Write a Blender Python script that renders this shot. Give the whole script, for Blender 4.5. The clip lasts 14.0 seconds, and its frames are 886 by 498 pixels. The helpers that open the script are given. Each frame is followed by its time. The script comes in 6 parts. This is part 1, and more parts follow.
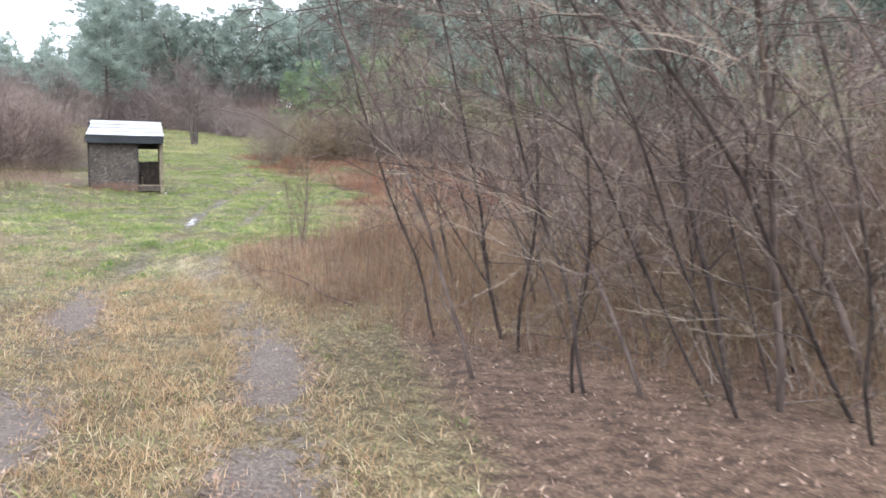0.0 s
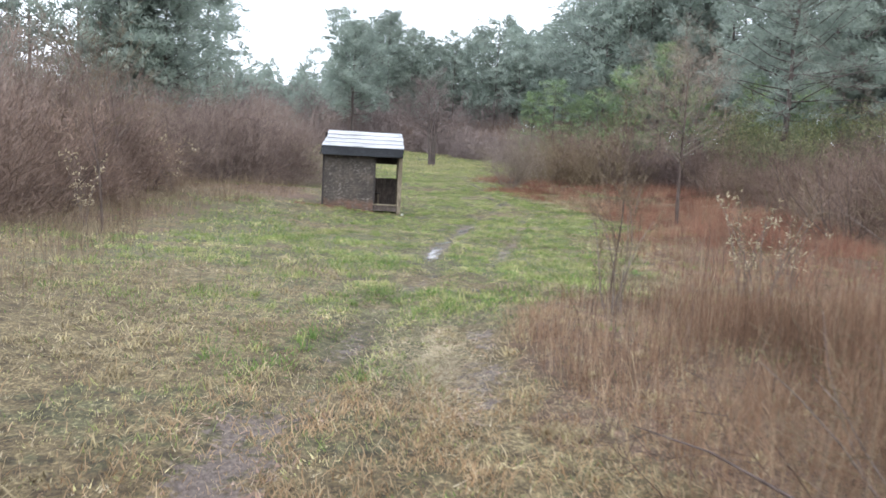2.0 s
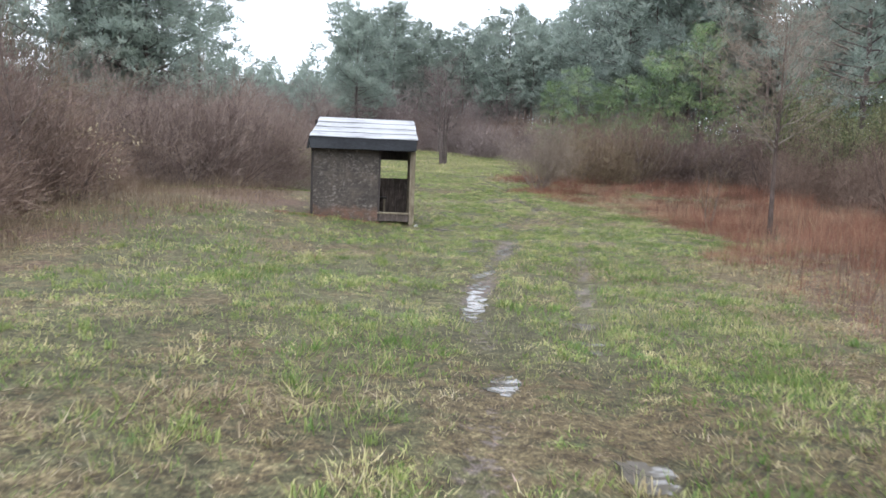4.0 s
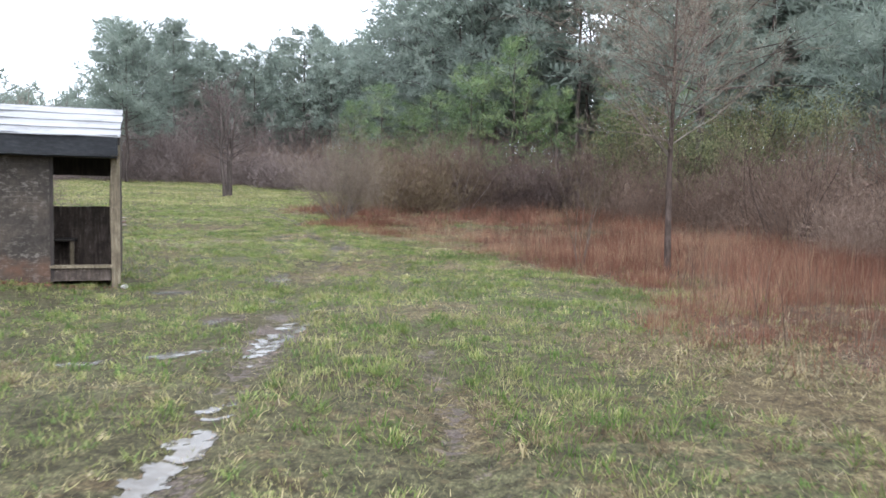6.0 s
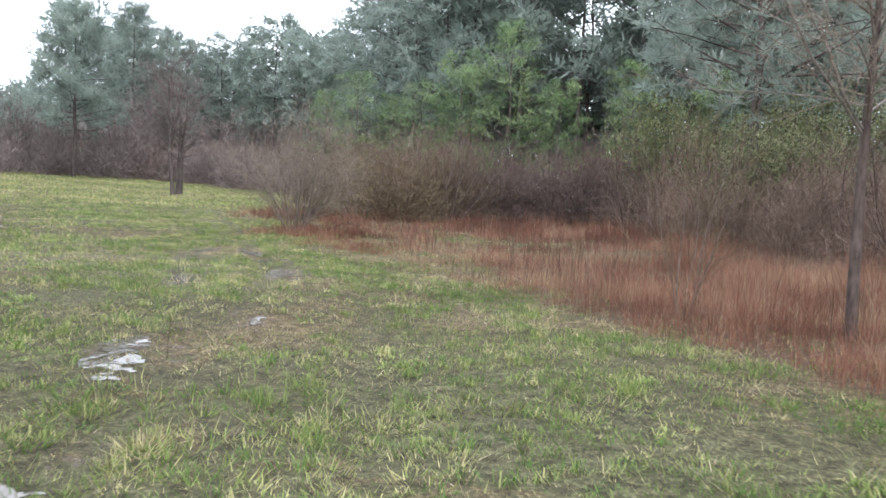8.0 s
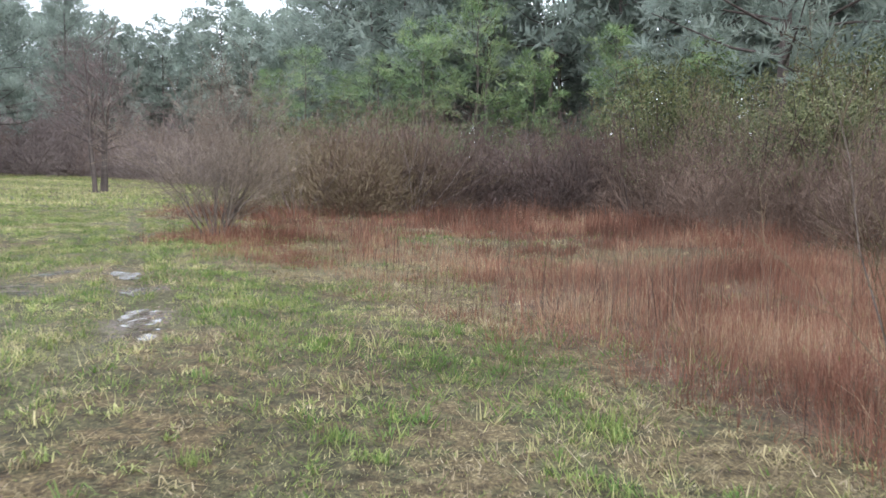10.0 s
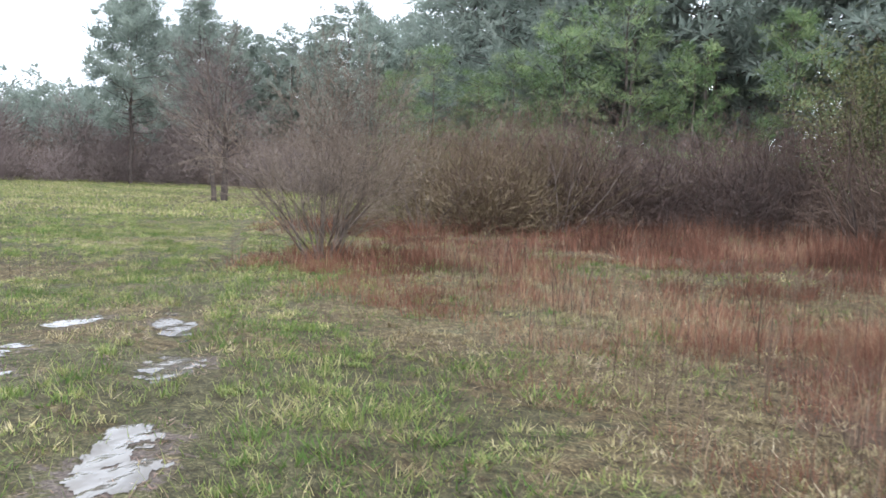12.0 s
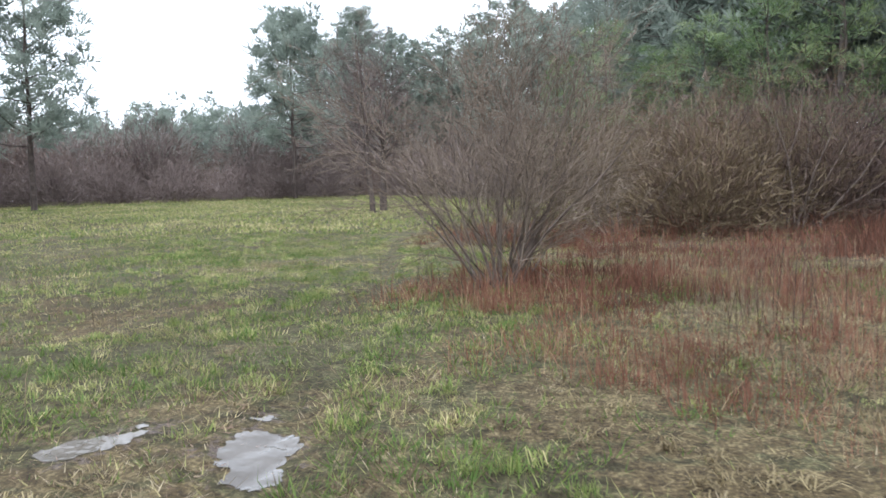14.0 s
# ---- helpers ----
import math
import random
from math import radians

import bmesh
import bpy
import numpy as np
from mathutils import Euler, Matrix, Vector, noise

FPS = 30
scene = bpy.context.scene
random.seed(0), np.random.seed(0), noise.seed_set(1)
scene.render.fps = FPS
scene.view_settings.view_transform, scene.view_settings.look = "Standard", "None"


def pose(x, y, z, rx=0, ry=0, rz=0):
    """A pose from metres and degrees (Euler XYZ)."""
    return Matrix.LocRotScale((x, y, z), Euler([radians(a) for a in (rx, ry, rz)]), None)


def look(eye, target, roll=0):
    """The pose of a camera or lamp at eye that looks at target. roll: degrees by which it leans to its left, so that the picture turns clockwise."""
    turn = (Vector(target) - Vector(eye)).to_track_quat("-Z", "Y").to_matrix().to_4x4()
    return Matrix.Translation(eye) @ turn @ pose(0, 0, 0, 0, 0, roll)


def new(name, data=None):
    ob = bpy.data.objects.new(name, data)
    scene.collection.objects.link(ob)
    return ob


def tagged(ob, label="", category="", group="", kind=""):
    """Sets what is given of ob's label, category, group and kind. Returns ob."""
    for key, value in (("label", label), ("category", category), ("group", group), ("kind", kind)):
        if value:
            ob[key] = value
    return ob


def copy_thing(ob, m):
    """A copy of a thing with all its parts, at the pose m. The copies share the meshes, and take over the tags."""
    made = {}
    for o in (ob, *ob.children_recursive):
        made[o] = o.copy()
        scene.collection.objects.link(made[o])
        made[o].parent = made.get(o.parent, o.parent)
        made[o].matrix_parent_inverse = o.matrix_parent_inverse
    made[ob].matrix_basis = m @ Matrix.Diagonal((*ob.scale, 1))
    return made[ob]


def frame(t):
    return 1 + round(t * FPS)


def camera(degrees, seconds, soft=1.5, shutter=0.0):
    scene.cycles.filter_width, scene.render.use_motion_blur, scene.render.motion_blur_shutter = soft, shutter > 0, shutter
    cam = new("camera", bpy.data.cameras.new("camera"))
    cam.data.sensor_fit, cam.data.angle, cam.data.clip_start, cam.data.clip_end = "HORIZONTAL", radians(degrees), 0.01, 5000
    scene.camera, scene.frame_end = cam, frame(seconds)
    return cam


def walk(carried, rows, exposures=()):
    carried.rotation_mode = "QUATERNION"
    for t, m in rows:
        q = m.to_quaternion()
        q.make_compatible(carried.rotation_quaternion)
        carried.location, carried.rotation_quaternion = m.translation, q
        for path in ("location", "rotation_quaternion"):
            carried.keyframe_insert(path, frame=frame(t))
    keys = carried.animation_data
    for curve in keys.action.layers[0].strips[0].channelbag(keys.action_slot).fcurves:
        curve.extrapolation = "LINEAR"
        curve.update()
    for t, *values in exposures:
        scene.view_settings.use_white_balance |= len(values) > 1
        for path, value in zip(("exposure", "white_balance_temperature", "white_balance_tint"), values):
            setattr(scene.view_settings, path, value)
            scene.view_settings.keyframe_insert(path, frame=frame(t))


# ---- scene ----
cam = camera(58.9, 14.0, 1.6, 0.2)
PATH = [
    (0, (0.305, 1.777, 1.176), (0.256, 3.757, 0.896), 1.7),
    (0.5, (-0.125, 3.213, 1.05), (-0.311, 5.189, 0.798), 3.6),
    (1, (-0.693, 4.712, 0.932), (-1.013, 6.668, 0.664), 2.2),
    (1.5, (-1.31, 6.026, 0.901), (-1.816, 7.946, 0.66), 2.1),
    (2, (-1.994, 7.447, 0.742), (-2.596, 9.34, 0.508), 3.2),
    (2.2, (-2.245, 8.011, 0.696), (-2.883, 9.893, 0.471), 3.0),
    (4.3, (-4.971, 14.921, 0.454), (-5.58, 16.811, 0.217), 2.1),
    (4.5, (-5.229, 15.814, 0.402), (-5.748, 17.73, 0.161), 3.4),
    (5, (-5.577, 17.801, 0.234), (-5.949, 19.752, -0.001), 2.1),
    (5.5, (-5.939, 19.933, 0.192), (-6.175, 21.908, -0.013), 2.0),
    (6, (-6.13, 22.001, 0.081), (-6.275, 23.991, -0.051), 1.1),
    (6.5, (-6.344, 23.91, 0.071), (-6.424, 25.904, -0.06), 3.0),
    (7, (-6.619, 25.825, 0.045), (-6.693, 27.821, -0.063), 2.4),
    (7.2, (-6.729, 26.597, -0.008), (-6.809, 28.593, -0.1), 2.9),
    (9.3, (-7.338, 32.9, -0.054), (-7.392, 34.894, -0.2), 1.4),
    (9.5, (-7.34, 33.439, -0.021), (-7.367, 35.433, -0.163), 1.4),
    (10, (-7.348, 34.666, -0.025), (-7.337, 36.662, -0.16), 1.0),
    (10.5, (-7.418, 35.811, -0.028), (-7.374, 37.807, -0.154), 2.1),
    (11, (-7.589, 36.899, -0.014), (-7.601, 38.896, -0.123), 1.4),
    (11.5, (-7.909, 38.004, 0.012), (-8.069, 39.995, -0.098), 1.5),
    (12, (-8.194, 38.986, 0.021), (-8.491, 40.96, -0.093), 1.6),
    (12.5, (-8.515, 39.952, 0.008), (-8.934, 41.904, -0.109), 0.8),
    (13, (-8.806, 40.808, 0.018), (-9.327, 42.736, -0.1), -0.2),
    (13.5, (-9.198, 41.791, 0.025), (-9.807, 43.693, -0.09), 0.2),
    (14, (-9.592, 42.784, 0.029), (-10.287, 44.656, -0.08), -1.6),
]
walk(cam, [(t, look(eye, target, roll)) for t, eye, target, roll in PATH], [(0.0, 1.16, 6250, 9), (1.0, 1.06, 6250, 9), (2.0, 0.80, 6250, 9), (4.5, 0.66, 6250, 9), (9.5, 0.82, 6250, 9), (11.0, 0.80, 6250, 9), (14.0, 0.52, 6250, 9)])

# ---- overcast light ----
world = bpy.data.worlds.new("overcast_sky")
scene.world = world
world.use_nodes = True
wn = world.node_tree
wn.nodes.clear()
w_sky = wn.nodes.new("ShaderNodeTexSky")
w_sky.sky_type = "NISHITA"
w_sky.sun_disc = False
w_sky.sun_elevation, w_sky.sun_rotation = radians(52), radians(153)
w_sky.air_density, w_sky.dust_density = 1.0, 6.0
w_mix = wn.nodes.new("ShaderNodeMix")  # thick cloud evens the sky out to a pale grey-white
w_mix.data_type = "RGBA"
w_mix.inputs[0].default_value = 0.93
w_mix.inputs[7].default_value = (12.2, 12.9, 14.3, 1)
w_bg = wn.nodes.new("ShaderNodeBackground")
w_bg.inputs["Strength"].default_value = 0.14
w_out = wn.nodes.new("ShaderNodeOutputWorld")
wn.links.new(w_sky.outputs[0], w_mix.inputs[6])
wn.links.new(w_mix.outputs[2], w_bg.inputs["Color"])
wn.links.new(w_bg.outputs[0], w_out.inputs["Surface"])
sun = new("sun", bpy.data.lights.new("sun", "SUN"))
sun.data.energy, sun.data.angle, sun.data.color = 1.0, radians(50), (1.0, 0.98, 0.95)
sun.matrix_world = look((20, -40, 60), (0, 0, 2))


# ---- materials ----
class Nodes:
    """A small wrapper for writing node materials."""

    def __init__(self, name, rough=0.8, spec=0.3):
        self.mat = bpy.data.materials.new(name)
        self.mat.use_nodes = True
        self.t = self.mat.node_tree
        self.bsdf = self.t.nodes["Principled BSDF"]
        self.bsdf.inputs["Roughness"].default_value = rough
        self.bsdf.inputs["Specular IOR Level"].default_value = spec
        self.pos = self.t.nodes.new("ShaderNodeTexCoord").outputs["Object"]

    def noise(self, scale, detail=3.0, rough=0.55, stretch=(1, 1, 1)):
        m = self.t.nodes.new("ShaderNodeMapping")
        m.inputs["Scale"].default_value = stretch
        self.t.links.new(self.pos, m.inputs["Vector"])
        n = self.t.nodes.new("ShaderNodeTexNoise")
        n.inputs["Scale"].default_value, n.inputs["Detail"].default_value, n.inputs["Roughness"].default_value = scale, detail, rough
        self.t.links.new(m.outputs[0], n.inputs["Vector"])
        return n.outputs["Fac"]

    def attr(self, name):
        a = self.t.nodes.new("ShaderNodeAttribute")
        a.attribute_name = name
        return a.outputs["Fac"]

    def thing(self):
        return self.t.nodes.new("ShaderNodeObjectInfo").outputs["Random"]

    def ramp(self, fac, stops):
        r = self.t.nodes.new("ShaderNodeValToRGB")
        while len(r.color_ramp.elements) < len(stops):
            r.color_ramp.elements.new(0.5)
        for e, (p, c) in zip(r.color_ramp.elements, stops):
            e.position, e.color = p, (c, c, c, 1) if isinstance(c, (int, float)) else (*c, 1)
        self.t.links.new(fac, r.inputs["Fac"])
        return r.outputs["Color"]

    def mix(self, fac, a, b, kind="MIX"):
        n = self.t.nodes.new("ShaderNodeMix")
        n.data_type, n.blend_type = "RGBA", kind
        if isinstance(fac, float):
            n.inputs[0].default_value = fac
        else:
            self.t.links.new(fac, n.inputs[0])
        for k, v in ((6, a), (7, b)):
            if isinstance(v, tuple):
                n.inputs[k].default_value = (*v, 1)
            else:
                self.t.links.new(v, n.inputs[k])
        return n.outputs[2]

    def math(self, op, a, b):
        n = self.t.nodes.new("ShaderNodeMath")
        n.operation = op
        for k, v in ((0, a), (1, b)):
            if isinstance(v, (int, float)):
                n.inputs[k].default_value = v
            else:
                self.t.links.new(v, n.inputs[k])
        return n.outputs[0]

    def color(self, c):
        self.t.links.new(c, self.bsdf.inputs["Base Color"])
        return self

    def rough(self, v):
        self.t.links.new(v, self.bsdf.inputs["Roughness"])
        return self

    def bump(self, height, strength=0.5, distance=0.02):
        b = self.t.nodes.new("ShaderNodeBump")
        b.inputs["Strength"].default_value, b.inputs["Distance"].default_value = strength, distance
        self.t.links.new(height, b.inputs["Height"])
        self.t.links.new(b.outputs[0], self.bsdf.inputs["Normal"])
        return self


def plant(name, stops, rough=0.75, spec=0.2, patch=1.5, thin=0.0):
    """Leaf, blade or twig: colour by the piece's own tint, with larger patches over it."""
    n = Nodes(name, rough, spec)
    c = n.ramp(n.attr("tint"), stops)
    shade = n.ramp(n.noise(patch, 2), [(0.25, 0.72), (0.75, 1.18)])
    c = n.mix(1.0, c, shade, "MULTIPLY")
    n.color(c)
    if thin:
        tr, mx = n.t.nodes.new("ShaderNodeBsdfTranslucent"), n.t.nodes.new("ShaderNodeMixShader")
        mx.inputs[0].default_value = thin
        n.t.links.new(c, tr.inputs["Color"])
        n.t.links.new(n.bsdf.outputs[0], mx.inputs[1])
        n.t.links.new(tr.outputs[0], mx.inputs[2])
        n.t.links.new(mx.outputs[0], n.t.nodes["Material Output"].inputs["Surface"])
    return n.mat


def bark(name, dark, light, scale=14.0):
    n = Nodes(name, 0.9, 0.15)
    f = n.noise(scale, 5, 0.6, (1, 1, 0.25))
    lich = n.ramp(n.noise(3.0, 3), [(0.5, 0.0), (0.72, 0.7)])
    c = n.ramp(f, [(0.3, dark), (0.7, light)])
    c = n.mix(lich, c, tuple(min(1.0, v * 1.25 + 0.02) for v in light))
    return n.color(c).bump(f, 0.6, 0.015).mat


def make_ground_material():
    n = Nodes("meadow_soil", 0.9, 0.25)
    fine, mid, wide = n.noise(38, 5, 0.7), n.noise(5.5, 4, 0.6), n.noise(0.7, 3)
    green = n.ramp(fine, [(0.34, (0.030, 0.027, 0.017)), (0.5, (0.074, 0.070, 0.040)), (0.68, (0.190, 0.178, 0.105))])
    straw = n.ramp(fine, [(0.34, (0.040, 0.030, 0.020)), (0.5, (0.110, 0.086, 0.051)), (0.68, (0.290, 0.238, 0.145))])
    litter = n.ramp(fine, [(0.30, (0.036, 0.025, 0.021)), (0.5, (0.105, 0.068, 0.053)), (0.70, (0.240, 0.155, 0.120))])
    wet = n.ramp(fine, [(0.32, (0.045, 0.034, 0.030)), (0.5, (0.105, 0.082, 0.075)), (0.68, (0.220, 0.176, 0.160))])
    dry = n.math("ADD", n.attr("dry"), n.math("MULTIPLY", n.math("SUBTRACT", mid, 0.5), 2.4))
    c = n.mix(n.ramp(dry, [(0.35, 0.0), (0.65, 1.0)]), green, straw)
    c = n.mix(n.ramp(n.math("ADD", n.attr("litter"), n.math("SUBTRACT", mid, 0.5)), [(0.35, 0.0), (0.7, 1.0)]), c, litter)
    c = n.mix(1.0, c, n.ramp(n.noise(8.5, 3, 0.6), [(0.36, (0.50, 0.46, 0.42)), (0.62, (1.22, 1.22, 1.16))]), "MULTIPLY")
    mud = n.ramp(n.math("ADD", n.attr("mud"), n.math("MULTIPLY", n.math("SUBTRACT", n.noise(11, 5, 0.7), 0.5), 1.8)), [(0.42, 0.0), (0.56, 1.0)])
    c = n.mix(mud, c, wet)
    c = n.mix(1.0, c, n.ramp(wide, [(0.3, 0.82), (0.7, 1.12)]), "MULTIPLY")
    c = n.mix(1.0, c, n.ramp(n.noise(0.16, 4, 0.65), [(0.35, (0.80, 0.74, 0.66)), (0.62, (1.12, 1.14, 1.08))]), "MULTIPLY")
    n.color(c).rough(n.mix(mud, (0.92, 0.92, 0.92), (0.72, 0.72, 0.72)))
    return n.bump(n.math("ADD", fine, n.math("MULTIPLY", mid, 1.5)), 0.8, 0.03).mat


MAT = {}
MAT["ground"] = make_ground_material()
MAT["green_blade"] = plant("green_grass", [(0.0, (0.100, 0.172, 0.040)), (0.35, (0.240, 0.292, 0.088)), (0.7, (0.425, 0.400, 0.185)), (1.0, (0.590, 0.510, 0.285))], 0.65, 0.25, 0.8, 0.35)
MAT["straw_blade"] = plant("dead_straw", [(0.0, (0.135, 0.099, 0.065)), (0.5, (0.315, 0.248, 0.157)), (1.0, (0.540, 0.465, 0.328))], 0.7, 0.3, 1.2, 0.35)
MAT["orange_blade"] = plant("rusty_straw", [(0.0, (0.180, 0.100, 0.052)), (0.5, (0.369, 0.248, 0.140)), (1.0, (0.508, 0.409, 0.261))], 0.7, 0.3, 1.2, 0.35)
MAT["sedge"] = plant("red_broomsedge", [(0.0, (0.110, 0.054, 0.038)), (0.4, (0.232, 0.108, 0.074)), (0.75, (0.320, 0.165, 0.112)), (1.0, (0.500, 0.370, 0.240))], 0.75, 0.2, 0.7, 0.35)
MAT["near_sedge"] = plant("brown_broomsedge", [(0.0, (0.115, 0.068, 0.044)), (0.4, (0.240, 0.148, 0.095)), (0.75, (0.340, 0.225, 0.150)), (1.0, (0.500, 0.390, 0.260))], 0.75, 0.2, 0.7, 0.35)
MAT["weed"] = plant("dead_weed", [(0.0, (0.054, 0.036, 0.029)), (0.6, (0.153, 0.104, 0.077)), (1.0, (0.324, 0.252, 0.180))])
MAT["twig_brown"] = plant("brown_twig", [(0.0, (0.086, 0.058, 0.044)), (0.5, (0.182, 0.126, 0.098)), (1.0, (0.310, 0.230, 0.186))], 0.8, 0.2, 0.6)
MAT["twig_red"] = plant("reddish_twig", [(0.0, (0.072, 0.046, 0.038)), (0.5, (0.145, 0.098, 0.082)), (1.0, (0.240, 0.176, 0.150))], 0.8, 0.2, 0.6)
MAT["twig_dark"] = plant("dark_twig", [(0.0, (0.054, 0.039, 0.034)), (0.5, (0.116, 0.083, 0.074)), (1.0, (0.208, 0.160, 0.144))], 0.8, 0.2, 0.6)
MAT["twig_olive"] = plant("olive_twig", [(0.0, (0.082, 0.060, 0.034)), (0.5, (0.172, 0.130, 0.080)), (1.0, (0.290, 0.238, 0.155))], 0.8, 0.2, 0.6)
MAT["twig_grey"] = plant("grey_twig", [(0.0, (0.120, 0.091, 0.070)), (0.5, (0.250, 0.198, 0.156)), (1.0, (0.440, 0.365, 0.300))], 0.8, 0.2, 0.6)
MAT["twig_rosy"] = plant("rosy_twig", [(0.0, (0.105, 0.075, 0.063)), (0.5, (0.192, 0.143, 0.120)), (1.0, (0.302, 0.240, 0.204))], 0.8, 0.2, 0.6)
# needles paler and bluer than real ones: distance haze put into their colour
MAT["needle"] = plant("hazed_pine_needle", [(0.0, (0.200, 0.242, 0.206)), (0.5, (0.268, 0.316, 0.270)), (1.0, (0.350, 0.398, 0.340))], 0.7, 0.2, 0.35, 0.55)
MAT["tussock"] = plant("drooping_straw", [(0.0, (0.150, 0.112, 0.062)), (0.5, (0.275, 0.220, 0.122)), (1.0, (0.430, 0.360, 0.205))], 0.7, 0.25, 1.2, 0.3)
MAT["brown_weed"] = plant("brown_weed", [(0.0, (0.105, 0.072, 0.050)), (0.5, (0.215, 0.160, 0.108)), (1.0, (0.380, 0.310, 0.215))], 0.75, 0.2, 0.7, 0.3)
MAT["twig_warm"] = plant("warm_dead_twig", [(0.0, (0.060, 0.038, 0.027)), (0.5, (0.128, 0.086, 0.062)), (1.0, (0.230, 0.168, 0.126))], 0.8, 0.2, 0.6)
MAT["needle_young"] = plant("young_pine_needle", [(0.0, (0.105, 0.165, 0.075)), (0.5, (0.185, 0.265, 0.120)), (1.0, (0.310, 0.375, 0.185))], 0.6, 0.35, 0.6, 0.5)
# twigs of far growth, with the air's haze mixed into the brown
MAT["twig_haze"] = plant("hazed_brown_twig", [(0.0, (0.118, 0.092, 0.086)), (0.5, (0.192, 0.152, 0.142)), (1.0, (0.285, 0.235, 0.220))], 0.8, 0.2, 0.1)
MAT["privet"] = plant("evergreen_leaf", [(0.0, (0.072, 0.092, 0.040)), (0.5, (0.170, 0.188, 0.085)), (1.0, (0.300, 0.305, 0.155))], 0.5, 0.4, 0.8, 0.35)
MAT["dead_leaf"] = plant("dead_leaf", [(0.0, (0.120, 0.072, 0.055)), (0.5, (0.270, 0.175, 0.130)), (1.0, (0.460, 0.350, 0.275))], 0.6, 0.3, 1.5, 0.2)
MAT["bark_pine"] = bark("pine_bark", (0.045, 0.036, 0.034), (0.133, 0.108, 0.097), 9)
MAT["bark_grey"] = bark("grey_bark", (0.085, 0.067, 0.058), (0.250, 0.205, 0.178), 18)
MAT["bark_dark"] = bark("dark_bark", (0.040, 0.030, 0.027), (0.130, 0.097, 0.083), 18)
MAT["bark_pale"] = bark("lichened_bark", (0.115, 0.096, 0.083), (0.275, 0.238, 0.205), 18)
MAT["bark_wet"] = bark("wet_dark_bark", (0.020, 0.016, 0.015), (0.072, 0.055, 0.048), 22)


# ---- geometry helpers ----
def vnoise(x, y, seed=0):
    """Smooth value noise in 0..1 on arrays, one cell a metre."""
    x, y = np.asarray(x, float), np.asarray(y, float)
    xi, yi = np.floor(x).astype(np.int64), np.floor(y).astype(np.int64)
    fx, fy = x - xi, y - yi
    fx, fy = fx * fx * (3 - 2 * fx), fy * fy * (3 - 2 * fy)

    def h(i, j):
        k = (i * 374761393 + j * 668265263 + seed * 974634777) & 0x7FFFFFFF
        k = ((k ^ (k >> 13)) * 1274126177) & 0x7FFFFFFF
        return ((k ^ (k >> 16)) & 0xFFFF) / 65535.0

    a, b, c, d = h(xi, yi), h(xi + 1, yi), h(xi, yi + 1), h(xi + 1, yi + 1)
    return (a * (1 - fx) + b * fx) * (1 - fy) + (c * (1 - fx) + d * fx) * fy


def inside(px, py, poly):
    """Which points lie in a polygon of the plan."""
    px, py = np.asarray(px, float), np.asarray(py, float)
    hit = np.zeros(px.shape, bool)
    for (x0, y0), (x1, y1) in zip(poly, poly[1:] + poly[:1]):
        if y0 != y1:
            hit ^= ((y0 > py) != (y1 > py)) & (px < (x1 - x0) * (py - y0) / (y1 - y0) + x0)
    return hit


def far_from(px, py, line):
    """Distance of points from a line of the plan."""
    px, py = np.asarray(px, float), np.asarray(py, float)
    best = np.full(px.shape, 1e9)
    for (x0, y0), (x1, y1) in zip(line, line[1:]):
        dx, dy = x1 - x0, y1 - y0
        k = np.clip(((px - x0) * dx + (py - y0) * dy) / (dx * dx + dy * dy), 0, 1)
        best = np.minimum(best, np.hypot(px - x0 - k * dx, py - y0 - k * dy))
    return best


SLOPE_Y = [-40, 0, 1.8, 5, 7.4, 10, 15.8, 17.8, 20, 22, 28, 36, 43, 48, 52.5, 56, 61, 77, 88, 112, 150, 220]
SLOPE_Z = [0.8, -0.1, -0.2, -0.42, -0.6, -0.78, -0.97, -1.1, -1.2, -1.28, -1.38, -1.38, -1.34, -1.27, -1.1, -0.98, -0.84, -0.22, 0.1, 1.0, 2.2, 3.5]
FINE_Y = np.arange(-40, 221, 0.5)
FINE_Z = np.convolve(np.pad(np.interp(FINE_Y, SLOPE_Y, SLOPE_Z), 4, "edge"), np.ones(9) / 9, "valid")
RUT_L = [(-1.2, 0), (-1.9, 4.5), (-3.1, 8.4), (-4.05, 10.3), (-5.0, 14.5), (-5.9, 19.3), (-6.9, 22), (-7.4, 23.7), (-8.0, 26.7), (-8.45, 29.7), (-9.0, 32.7), (-9.7, 36.5), (-10.4, 42), (-11.9, 46.3), (-13.5, 51), (-18, 62)]
RUT_R = [(0.5, 0), (-0.3, 4.5), (-1.5, 8.7), (-3.3, 12.7), (-4.7, 17.6), (-5.5, 21.4), (-5.75, 22.5), (-6.2, 25.8), (-6.9, 30), (-7.5, 33), (-8.2, 37.5), (-9.0, 43)]
